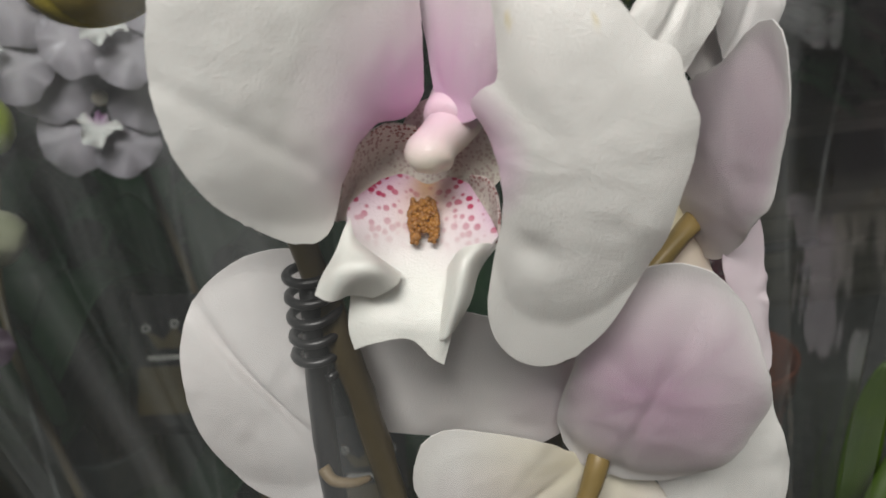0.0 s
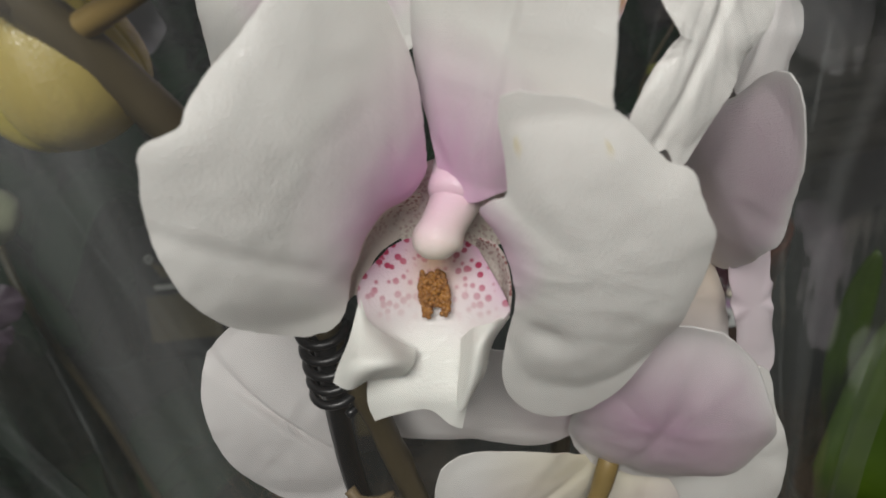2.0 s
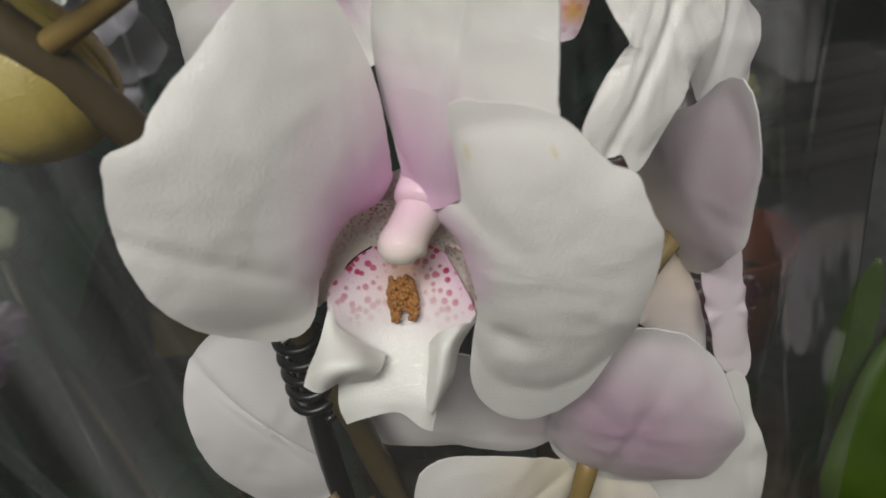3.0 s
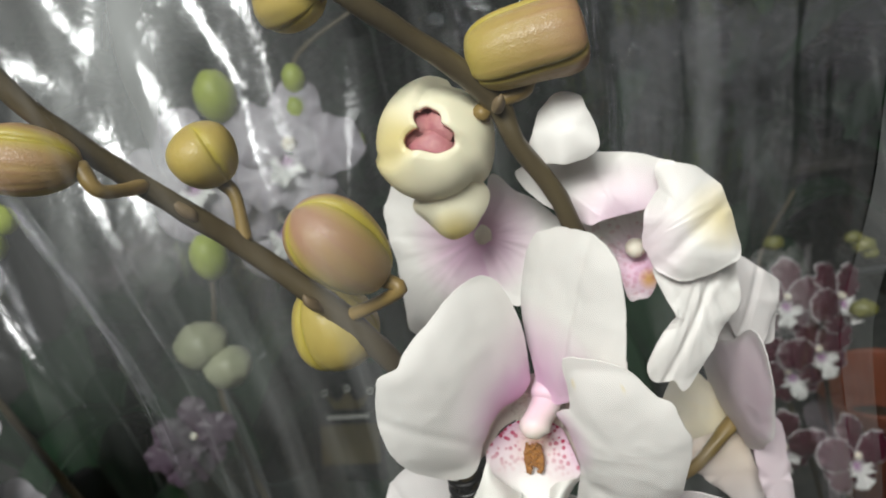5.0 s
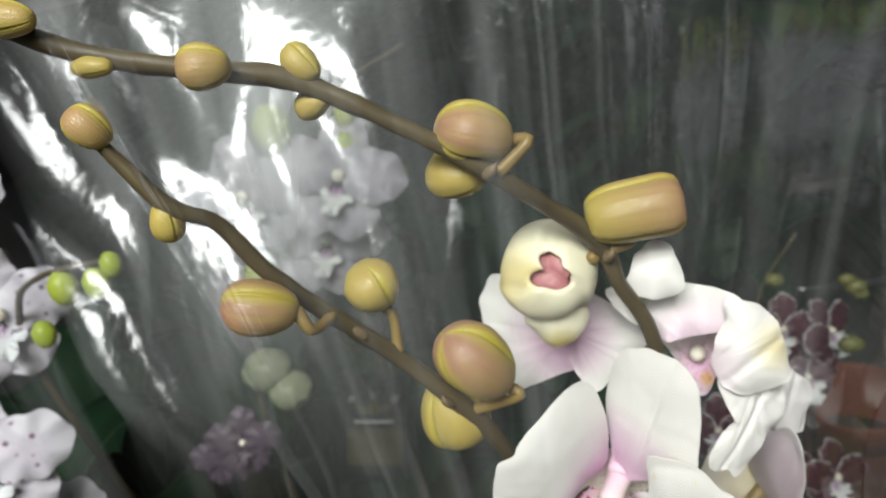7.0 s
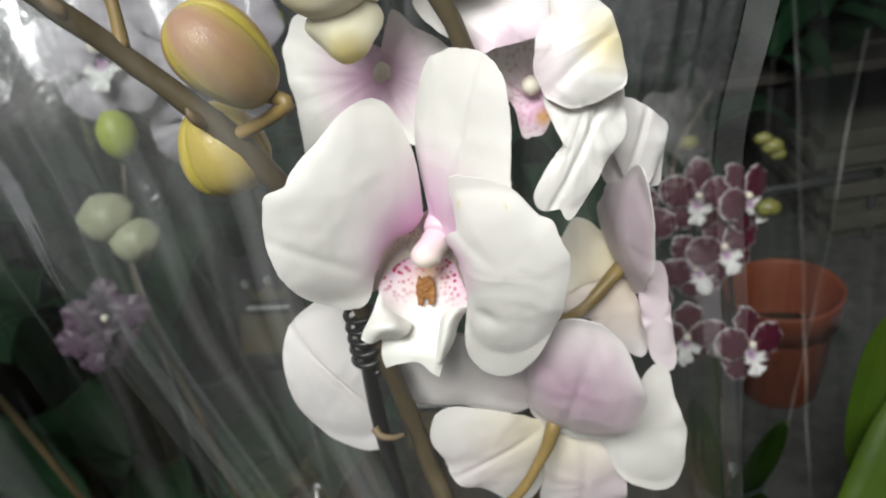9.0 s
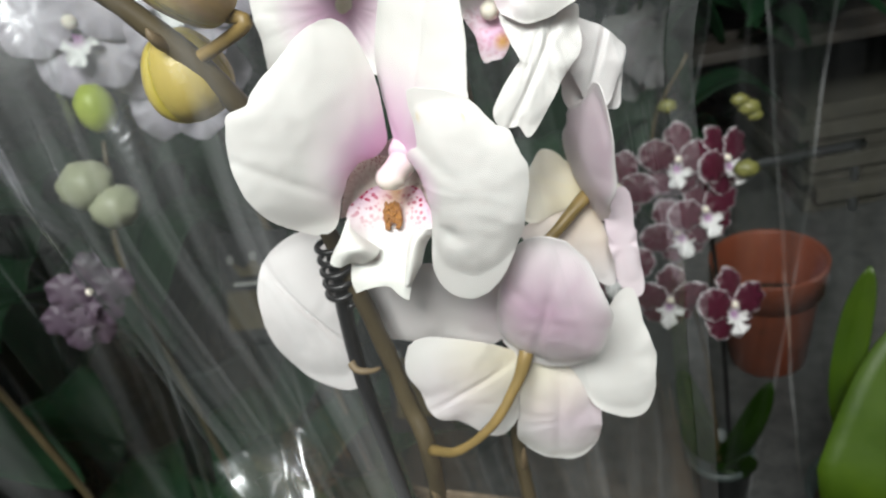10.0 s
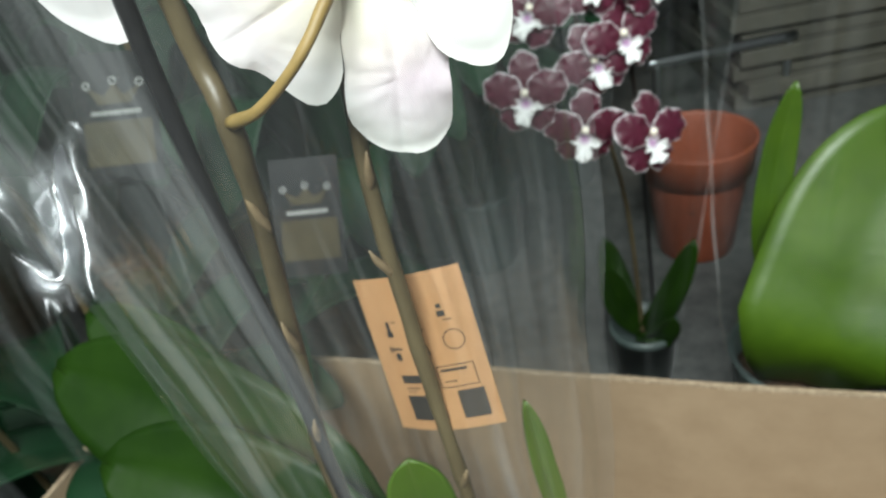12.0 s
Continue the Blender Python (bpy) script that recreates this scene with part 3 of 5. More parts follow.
LEFT_LOBE = [
    [(-0.6, 11.1, 14.3), (-5.7, 9.9, 15.5), (-9.7, 6.8, 13.7), (-12.1, 2.4, 9.7), (-14.3, -0.2, 2.9)],
    [(-2.7, 15.1, 8.1), (-7.0, 13.5, 8.7), (-10.4, 10.0, 7.9), (-12.5, 5.6, 5.5), (-13.8, 1.9, 2.3)],
    [(-3.1, 13.5, 5.9), (-6.1, 11.8, 5.9), (-9.5, 8.5, 5.5), (-11.5, 4.7, 4.1), (-12.9, 2.2, 2.5)],
]
RIGHT_LOBE = [
    [(7.6, 9.9, 5.4), (10.3, 7.7, 5.3), (11.9, 4.5, 3.8), (12.2, 1.0, 0.5), (11.4, -0.6, -3.4)],
    [(6.9, 11.4, 2.5), (9.0, 9.2, 2.4), (10.5, 6.2, 1.2), (11.0, 3.1, -1.6), (10.7, 0.9, -4.6)],
    [(6.3, 10.3, 1.0), (8.0, 8.9, 0.4), (9.3, 6.0, -0.6), (10.0, 3.3, -2.8), (10.2, 1.7, -5.2)],
]


def lip_tint(u, v):
    back = max(0.0, 1 - u * 2.6)
    side = abs(v - 0.5) * 2
    return (1.0 * max(0.0, 1 - u * 1.9) * (0.45 + 0.55 * side), 0.75 * math.exp(-((v - 0.5) / 0.16) ** 2) * max(0, 1 - u * 3.2), min(1, back * 1.6) * (0.25 + 0.75 * min(1, side * 1.5)))


sheet("lip", MID_LOBE, LIP_AT, flower, LIP, lip_tint, label="white lip, its throat speckled crimson")
sheet("lip_flap", LEFT_FLAP, LIP_AT, flower, LIP, label="curled white flap of the lip")
sheet("lip_flap", RIGHT_FLAP, LIP_AT, flower, LIP, label="folded white flap of the lip")
sheet("lip_lobe", LEFT_LOBE, LIP_AT, flower, LOBE, lambda u, v: (0.25 * (1 - u), 0, 1.1 * max(0, 1 - u * 1.2) * max(0, 1 - v * 0.8)), label="side lobe with fine brown speckles")
sheet("lip_lobe", RIGHT_LOBE, LIP_AT, flower, LOBE, lambda u, v: (0.25 * (1 - u), 0, 0.8 * max(0, 1 - u * 1.1)), label="side lobe with fine brown speckles")
bm = bmesh.new()
for k in range(150):
    s_k = k / 150
    a = math.sin(k * 2.399)
    wide = 0.0019 + 0.0010 * math.sin(math.pi * s_k) if s_k < 0.75 else 0.0026
    if s_k >= 0.75 and abs(a) < 0.35:
        continue
    g = bmesh.ops.create_icosphere(bm, subdivisions=1, radius=0.00042 + 0.00022 * random.random())
    bmesh.ops.translate(bm, vec=(-0.0045 + 0.8 * wide * a, 0.1068 - 0.0042 * s_k - 0.0006 * (1 - a * a), 0.5868 - 0.0056 * s_k + 0.0003 * math.sin(k * 0.8)), verts=g["verts"])
part("callus", bm, CALLUS, flower, "orange-brown warty callus", True)

C3 = (0.0216, 0.117, 0.5217)
flower3 = tube("flower", [(-0.0157, 0.1115, 0.4875), (-0.004, 0.106, 0.4925), (0.009, 0.106, 0.503), (0.018, 0.111, 0.514), (0.0225, 0.1155, 0.5225), (0.023, 0.118, 0.526)],
               [0.0021, 0.0016, 0.0016, 0.0018, 0.0024, 0.0016], PEDICEL, orchid, "flower seen from behind, hanging on its yellow-green stalk", swell=0.2)
petal("sepal", (0.0330, 0.1075, 0.5456), (-0.334, -0.919, -0.208), [19.3, 20.1, 22.0, 26.2, 29.4, 25.2, 18.8, 16.4, 15.3, 16.3, 20.0, 26.6, 31.3, 30.2, 26.1, 21.9, 19.5, 18.3], flower3, SEPAL_BACK, bulge=4.5, curl=0.8, groove=(1.2, 0.8, 1.4), flush=[((0.033, 0.107, 0.548), 30, 0.8)], seed=11, rim=0.12)
petal("petal", (0.0033, 0.1136, 0.5136), (0.319, -0.943, -0.096), [17.9, 19.4, 17.7, 18.1, 19.2, 22.3, 28.4, 25.0, 18.1, 16.2, 16.5, 16.2, 15.5, 19.2, 27.9, 25.7, 19.6, 18.1], flower3, bulge=1.5, curl=0.4, groove=(0.35, 0.5, 1.2), yellow=[(C3, 30, 0.42)], flush=[((-0.005, 0.113, 0.51), 22, 0.16)], seed=12, creases=0.2)
petal("sepal", (0.0291, 0.1234, 0.4893), (0.050, -0.991, -0.124), [14.4, 15.5, 16.7, 20.4, 24.2, 29.3, 21.0, 16.2, 14.1, 14.6, 16.7, 20.7, 23.5, 24.9, 25.6, 22.3, 17.4, 15.1], flower3, bulge=3.0, curl=0.3, groove=(1.45, 0.7, 1.6), yellow=[(C3, 36, 0.42)], flush=[((0.036, 0.12, 0.49), 24, 0.32)], seed=13, creases=0.2)
petal("petal", (0.0522, 0.1210, 0.5147), (0.023, -0.995, 0.093), [11.1, 10.9, 12.3, 15.6, 25.3, 16.9, 12.7, 11.0, 11.6, 16.7, 16.0, 17.1, 20.9, 23.6, 25.2, 18.6, 13.2, 11.4], flower3, bulge=2.0, curl=0.4, flush=[(C3, 20, 0.2)], seed=14)

C4 = (0.0488, 0.141, 0.5652)
flower4 = tube("flower", [(0.020, 0.132, 0.548), (0.034, 0.130, 0.556), (0.044, 0.136, 0.563), (0.0495, 0.141, 0.566)], [0.0018, 0.0018, 0.0022, 0.0026],
               PEDICEL, orchid, "faded flower seen from behind", swell=0.2)
petal("petal", (0.0519, 0.1371, 0.6051), (0.105, -0.943, 0.314), [10.1, 12.1, 11.5, 11.7, 13.3, 12.6, 11.4, 9.0, 8.3, 8.0, 8.4, 10.3, 11.8, 10.0, 10.4, 13.8, 10.9, 9.8], flower4, SEPAL_BACK, bulge=2.0, curl=0.3, seed=21)
petal("petal", (0.0368, 0.1436, 0.5678), (0.000, -0.848, 0.530), [12.5, 9.7, 9.0, 9.4, 11.0, 12.1, 10.0, 9.1, 8.9, 9.9, 11.8, 14.0, 13.1, 9.7, 8.8, 8.9, 9.9, 12.6], flower4, bulge=1.5, curl=0.3, yellow=[(C4, 30, 0.6)], seed=22)
petal("sepal", (0.0422, 0.1378, 0.5483), (0.102, -0.973, 0.205), [10.5, 10.4, 11.8, 14.8, 15.5, 14.0, 14.4, 16.1, 18.7, 6.8, 5.1, 4.6, 4.9, 5.8, 8.6, 18.4, 15.4, 11.8], flower4, bulge=1.5, curl=0.3, yellow=[(C4, 30, 0.5)], flush=[(C4, 40, 0.3)], seed=23)
petal("petal", (0.0569, 0.1327, 0.5492), (0.212, -0.954, 0.212), [4.1, 4.7, 6.1, 7.9, 18.6, 15.2, 9.6, 5.8, 4.9, 4.5, 4.7, 5.2, 7.0, 14.2, 18.1, 9.4, 5.8, 4.5], flower4, SEPAL_BACK, bulge=1.0, curl=0.3, flush=[(C4, 60, 0.45)], seed=24)
petal("sepal", (0.0498, 0.1328, 0.5805), (-0.920, -0.376, -0.116), [16.5, 19.3, 26.0, 31.1, 19.3, 16.3, 14.0, 13.8, 15.2, 20.1, 26.5, 33.1, 28.3, 24.9, 19.4, 16.4, 15.3, 16.2], flower4, SEPAL_BACK, bulge=3.5, curl=0.4, flush=[((0.054, 0.115, 0.585), 40, 0.55)], seed=25, rim=0.12)

C2 = (0.028, 0.134, 0.627)
flower2 = ball("flower", C2, 0.0027, COLUMN, orchid, "side-turned flower with a brown-edged petal")
petal("lip", (0.0248, 0.1345, 0.6268), (0.000, -0.905, 0.426), [10.8, 11.6, 12.6, 13.0, 13.8, 15.2, 14.4, 13.4, 12.9, 12.8, 12.4, 12.1, 12.1, 12.6, 13.5, 9.6, 6.7, 5.5, 4.9, 4.5, 4.3, 4.3, 4.4, 4.6, 5.0, 5.8, 8.0, 13.6, 13.7, 14.2, 13.1, 11.9, 11.2, 10.6, 10.3, 10.4],
      flower2, LIP, bulge=-3.0, curl=0.0, flush=[((0.029, 0.13, 0.6235), 13, 1.0)], yellow=[((0.0305, 0.13, 0.6195), 3.2, 1.1)], seed=31, spots=0.25, creases=0.4)
petal("petal", (0.0226, 0.1262, 0.6482), (0.000, -0.848, 0.530), [19.1, 17.8, 14.9, 12.7, 10.8, 9.7, 9.1, 8.8, 8.7, 8.8, 9.0, 9.6, 10.5, 12.0, 14.6, 18.0, 22.3, 19.9, 16.8, 14.6, 12.5, 11.1, 10.2, 9.9, 10.0, 10.1, 9.1, 8.6, 8.4, 8.5, 9.0, 10.0, 11.5, 14.0, 18.4, 18.8],
      flower2, bulge=2.2, curl=0.2, wave=0.8, flush=[(C2, 20, 0.65)], seed=32, creases=0.25)
petal("petal", (0.0415, 0.1173, 0.6399), (0.106, -0.900, 0.423), [9.6, 9.4, 9.5, 9.9, 10.7, 11.1, 11.7, 12.7, 13.1, 13.6, 15.1, 14.8, 10.4, 9.9, 9.7, 9.9, 10.2, 10.2, 10.4, 11.1, 11.8, 12.1, 12.9, 13.8, 13.9, 14.3, 14.1, 13.6, 13.5, 13.4, 13.6, 14.1, 13.2, 11.5, 10.5, 10.0],
      flower2, bulge=3.2, curl=0.3, wave=0.9, groove=(0.6, 0.9, 1.6, 3.0), flush=[(C2, 12, 0.3)], yellow=[((0.0490, 0.112, 0.6425), 9, 0.7)], seed=33, creases=0.3)
petal("petal", (0.0394, 0.1125, 0.6159), (0.367, -0.892, 0.262), [11.3, 13.0, 14.1, 15.9, 18.8, 15.7, 13.6, 12.3, 11.5, 12.2, 13.9, 16.0, 10.4, 7.2, 5.7, 5.1, 5.5, 6.1, 7.0, 8.7, 11.6, 15.8, 17.2, 16.5, 15.1, 17.5, 14.4, 11.4, 9.5, 8.4, 7.7, 7.4, 7.5, 7.9, 8.5, 9.5],
      flower2, bulge=1.4, curl=0.3, groove=(0.9, 0.8, 1.0), flush=[((0.044, 0.115, 0.63), 4, 0.1)], seed=34, wave=0.8, creases=0.4)
petal("petal", (0.0546, 0.1324, 0.6091), (0.306, -0.917, 0.255), [7.8, 8.5, 8.5, 8.1, 8.0, 8.1, 8.5, 9.1, 9.7, 10.6, 12.1, 14.7, 11.9, 10.1, 9.1, 8.5, 8.1, 8.1, 8.3, 8.2, 8.1, 8.2, 8.6, 9.3, 10.5, 11.3, 11.8, 12.8, 11.3, 9.7, 8.7, 8.1, 7.7, 7.4, 7.3, 7.4],
      flower2, SEPAL_BACK, bulge=1.2, curl=0.3, groove=(1.1, 0.7, 1.0), seed=35)
petal("petal", (0.0176, 0.1191, 0.6660), (0.000, -0.884, 0.468), [6.5, 6.2, 6.5, 8.2, 8.8, 8.8, 7.8, 8.0, 7.5, 7.9, 9.9, 10.0, 8.6, 8.4, 7.9, 8.4, 8.8, 7.4], flower2, bulge=2.0, curl=0.3, seed=36)

C5 = (-0.0125, 0.14, 0.634)
flower5 = ball("flower", C5, 0.0035, COLUMN, orchid, "pale flower half hidden behind another")
petal("petal", (-0.0281, 0.1407, 0.6282), (-0.255, -0.917, 0.306), [18.1, 18.5, 18.4, 18.8, 19.7, 19.2, 19.2, 19.9, 21.3, 22.5, 24.5, 26.6, 28.1, 25.4, 23.8, 20.0, 17.5, 16.0, 15.3, 15.1, 15.3, 16.1, 17.5, 20.3, 25.0, 24.3, 17.4, 14.9, 13.8, 13.3, 13.1, 13.4, 14.3, 15.8, 18.1, 17.9],
      flower5, bulge=2.0, curl=0.4, flush=[(C5, 24, 0.85)], seed=41, creases=0.4, dips=[((-0.0135, 0.138, 0.641), 2.6, 2.5)])
petal("petal", (0.0003, 0.1384, 0.6324), (0.103, -0.879, 0.465), [11.4, 10.2, 9.5, 9.1, 9.0, 9.2, 9.6, 10.3, 11.1, 12.5, 14.7, 21.2, 19.0, 16.8, 15.5, 14.6, 14.0, 13.8, 14.1, 14.4, 14.6, 15.2, 16.4, 17.2, 18.8, 19.5, 16.4, 10.8, 8.2, 7.9, 8.3, 9.0, 10.2, 11.6, 12.5, 13.5],
      flower5, bulge=1.8, curl=0.4, flush=[(C5, 18, 0.8)], seed=42, creases=0.4)

# flowering stems
UPPER = [(-0.1139, 0.0568, 0.7672), (-0.1087, 0.0595, 0.7647), (-0.0964, 0.0646, 0.7563), (-0.0767, 0.0741, 0.7479), (-0.0618, 0.0814, 0.7426), (-0.0499, 0.0854, 0.7344),
         (-0.0328, 0.09, 0.7209), (-0.0209, 0.0929, 0.7111), (-0.0098, 0.104, 0.6959), (0.0029, 0.1143, 0.678), (0.0065, 0.1142, 0.6659), (0.0146, 0.1167, 0.6456),
         (0.018, 0.128, 0.60), (0.016, 0.140, 0.53), (0.0095, 0.1395, 0.459), (0.0115, 0.135, 0.3965), (0.0184, 0.1261, 0.3083), (0.02, 0.13, 0.2), (0.01, 0.14, 0.1)]
tube("stem", UPPER, [0.0019, 0.0024, 0.0022, 0.0024, 0.0026, 0.0023, 0.0022, 0.0027, 0.0023, 0.0027, 0.0023, 0.0023, 0.0025, 0.0027, 0.0028, 0.003, 0.0031, 0.0034, 0.0036], STEM, orchid, swell=0.25)
LOWER = [(-0.0963, 0.0565, 0.7417), (-0.0926, 0.0576, 0.7337), (-0.0863, 0.0598, 0.7219), (-0.0797, 0.0657, 0.7143), (-0.073, 0.0695, 0.6988), (-0.0666, 0.0788, 0.6821),
         (-0.0555, 0.0897, 0.6607), (-0.0363, 0.0968, 0.6303), (-0.030, 0.112, 0.59), (-0.0235, 0.1145, 0.5446), (-0.0215, 0.1185, 0.505), (-0.0175, 0.1145, 0.4865), (-0.0225, 0.122, 0.45), (-0.0285, 0.126, 0.405),
         (-0.0325, 0.1215, 0.3155), (-0.02, 0.13, 0.2), (-0.01, 0.14, 0.1)]
tube("stem", LOWER, [0.0016, 0.0017, 0.0021, 0.0019, 0.0022, 0.0024, 0.0025, 0.003, 0.0028, 0.0029, 0.003, 0.0036, 0.0032, 0.0033, 0.0034, 0.0036, 0.0038], STEM, orchid, swell=0.25)


def stalk(a, b, way, r, parent):
    """A short stalk that bows out from the stem to a bud."""
    a, b, way = Vector(a), Vector(b), Vector(way)
    return tube("pedicel", [a, a.lerp(b, 0.35) + way * 0.6, a.lerp(b, 0.75) + way, b], [r * 1.25, r, r, r * 1.2], PEDICEL, parent, swell=0.15, steps=4)


for place, tip, length, width, flush, root, bow, label in (
        ((-0.0335, 0.0925, 0.6555), (-0.45, -0.25, 0.8), 0.0265, 0.0188, 1.15, (-0.0395, 0.0955, 0.636), (0.008, -0.002, 0.0), "plump yellow bud flushed with brown-pink"),
        ((-0.0456, 0.1015, 0.6318), (0.15, 0.1, -1), 0.023, 0.021, 0.1, (-0.042, 0.0965, 0.641), (0.0, 0.001, 0.0), "round yellow bud behind the stem"),
        ((-0.0579, 0.0928, 0.6815), (-0.1, -0.2, 1), 0.0145, 0.0145, 0.2, (-0.0545, 0.0905, 0.661), (0.002, 0.0, 0.0), "small round yellow-green bud"),
        ((-0.0755, 0.0645, 0.6925), (-0.8, -0.35, 0.35), 0.0185, 0.0135, 1.2, (-0.0655, 0.0795, 0.6805), (0.002, -0.004, -0.003), "small brownish-pink bud"),
        ((-0.0233, 0.0955, 0.7195), (-0.75, -0.3, 0.35), 0.0195, 0.0152, 1.2, (-0.0185, 0.0935, 0.7095), (0.006, -0.001, 0.002), "yellow bud flushed brown on its back"),
        ((-0.031, 0.1015, 0.7075), (-0.7, 0.3, 0.0), 0.0165, 0.0125, 0.2, (-0.0235, 0.096, 0.7105), (0.0, 0.003, -0.001), "yellow bud behind the stem"),
        ((0.0125, 0.1165, 0.6862), (-1, -0.12, -0.06), 0.0265, 0.0180, 1.0, (0.0035, 0.114, 0.676), (0.001, 0.0, -0.001), "blunt yellow bud with a brown-pink back"),
        ((-0.0961, 0.0565, 0.7425), (-0.55, -0.15, 0.8), 0.0105, 0.0085, 0.9, (-0.0926, 0.0576, 0.7337), (0, 0, 0), "tiny brown-pink end bud"),
        ((-0.0882, 0.0605, 0.7185), (-0.2, 0, -1), 0.0105, 0.0075, 0.1, (-0.0863, 0.0598, 0.7219), (0, 0, 0), "tiny yellow bud under the stem"),
        ((-0.0721, 0.0680, 0.7492), (-0.9, -0.2, 0.1), 0.0115, 0.0098, 0.9, (-0.070, 0.077, 0.7455), (0.002, -0.003, 0), "tiny brown-pink bud on the stem"),
        ((-0.0955, 0.0640, 0.7535), (-0.9, 0, 0.1), 0.0095, 0.005, 0.1, (-0.092, 0.0665, 0.7545), (0, 0, 0), "tiny yellow bud under the stem"),
        ((-0.0575, 0.0845, 0.7445), (-0.6, 0.2, 0.7), 0.0105, 0.0075, 0.2, (-0.056, 0.083, 0.740), (0, 0, 0), "tiny yellow bud on the stem"),
        ((-0.0578, 0.0860, 0.7345), (-0.7, 0.2, -0.3), 0.0105, 0.0070, 0.2, (-0.054, 0.085, 0.737), (0, 0, 0), "tiny yellow bud under the stem"),
        ((-0.1056, 0.0575, 0.7660), (-0.9, 0, 0.1), 0.0125, 0.0075, 0.7, (-0.099, 0.063, 0.7585), (0, -0.001, 0), "tiny end bud with a brown scale")):
    b = bud(place, tip, length, width, orchid, flush=flush, seed=place[0] * 700, label=label, blunt=1.0 if "blunt" in label else 0.0)
    if length > 0.014:
        foot = Vector(place) + (Vector((-0.001, 0.0, -0.0075)) if "blunt" in label else -Vector(tip).normalized() * length * 0.47)
        stalk(root, foot, bow, 0.0011 + width * 0.025, orchid)


# half-open bud
OPEN = Vector((-0.0134, 0.1184, 0.6689))
axis = Vector((0.12, -0.86, 0.42)).normalized()
bm_m = facing(OPEN, axis)
verts, faces, tints = [], [], []
n_a, n_s = 48, 18
for layer, rad in ((0, 0.0145), (1, 0.0132)):
    for j in range(n_s + 1):
        for i in range(n_a):
            a = 2 * math.pi * i / n_a
            limit = 2.78 + 0.06 * math.sin(3 * a + 0.6) + 0.10 * noise.noise(Vector((math.cos(a) * 1.6, math.sin(a) * 1.6, 4.0))) + 0.2 * max(0, math.cos(a - 2.6)) ** 8 - 0.18 * max(0, math.cos(a + 0.5)) ** 6
            s = j / n_s * limit
            lap = ((a + 0.5) * 3 / (2 * math.pi) + 0.25 * math.sin(s * 1.3)) % 1.0
            r = rad * (1 + 0.11 * (0.5 - lap) - 0.03 * math.exp(-(min(lap, 1 - lap) / 0.05) ** 2) + 0.06 * noise.noise(Vector((math.cos(a) * 1.4, math.sin(a) * 1.4, s * 1.3))))
            verts.append(bm_m @ Vector((r * math.sin(s) * math.cos(a), r * math.sin(s) * math.sin(a), -r * 0.92 * math.cos(s))))
            tints.append((0.5 * layer * (s > 1.6), 0.55 * max(0, -math.cos(a)) ** 3 * (s > 0.8), 0))
n_lay = (n_s + 1) * n_a
for j in range(n_s):
    for i in range(n_a):
        f = (j * n_a + i, j * n_a + (i + 1) % n_a, (j + 1) * n_a + (i + 1) % n_a, (j + 1) * n_a + i)
        faces += [f, tuple(reversed([q + n_lay for q in f]))]
e = n_s * n_a
faces += [(e + i, e + (i + 1) % n_a, n_lay + e + (i + 1) % n_a, n_lay + e + i) for i in range(n_a)]
opening = link_mesh("bud", from_lists("bud", verts, faces, tints), BUD_PALE, orchid, "opening cream bud with pink folds inside")
ROSE = plain("rose_bud_heart", (0.36, 0.11, 0.14), (0.50, 0.26, 0.24), 200, 0.5, [(500, 0.5, 0.001)])
for k, (x, y, tilt, r) in enumerate(((-2.2, 1.6, 0.45, 5.2), (2.4, 1.4, -0.45, 5.0), (0.6, -2.6, 0.1, 5.2))):
    petal("inner_petal", bm_m @ (Vector((x, y, 7.4 + 0.5 * k)) / 1000), axis + Vector((tilt, 0.0, 0.35 * (k - 1))), [r, r * 1.1, r * 0.9, r * 0.8, r, r * 1.15, r, r * 0.85, r * 0.95, r], opening, ROSE, bulge=2.4, curl=0.6, wave=0.7, waves=3, seed=60 + k)
petal("sepal", OPEN + Vector((0.001, -0.003, -0.0145)), (0.05, -0.93, 0.2), [9.5, 9, 8, 8.5, 9, 9.5, 9, 8, 8.5, 10, 9, 8.5, 9, 10, 9.5, 9, 8.5, 9], opening, BUD_PALE, bulge=4, curl=1.2,
      yellow=[(OPEN + Vector((0.001, -0.002, -0.025)), 9, 0.9)], seed=51)
stalk((0.0005, 0.113, 0.675), OPEN + Vector((0.010, 0.008, -0.003)), (0, 0.002, -0.001), 0.0016, orchid)

# leaves at the foot, pot
for pts, wid, up in (([(-0.03, 0.150, 0.17), (-0.08, 0.175, 0.245), (-0.15, 0.205, 0.285), (-0.232, 0.236, 0.305)], 0.085, (-0.30, -0.55, 0.78)),
                     ([(-0.02, 0.135, 0.16), (-0.06, 0.145, 0.235), (-0.12, 0.165, 0.268), (-0.185, 0.18, 0.283)], 0.075, (-0.25, -0.6, 0.75)),
                     ([(-0.02, 0.17, 0.17), (-0.10, 0.20, 0.24), (-0.165, 0.24, 0.285), (-0.225, 0.275, 0.315)], 0.06, (-0.2, -0.6, 0.75)),
                     ([(0.03, 0.15, 0.16), (0.052, 0.146, 0.25), (0.05, 0.147, 0.30), (0.0468, 0.1484, 0.334)], 0.011, (0.3, -0.8, 0.3)),
                     ([(0.0, 0.14, 0.16), (-0.002, 0.1326, 0.26), (-0.003, 0.1324, 0.30), (-0.004, 0.1324, 0.322)], 0.03, (0.1, -0.8, 0.3))):
    leaf("leaf", pts, wid, up, LEAF if wid > 0.04 else LEAF_BRIGHT, orchid)
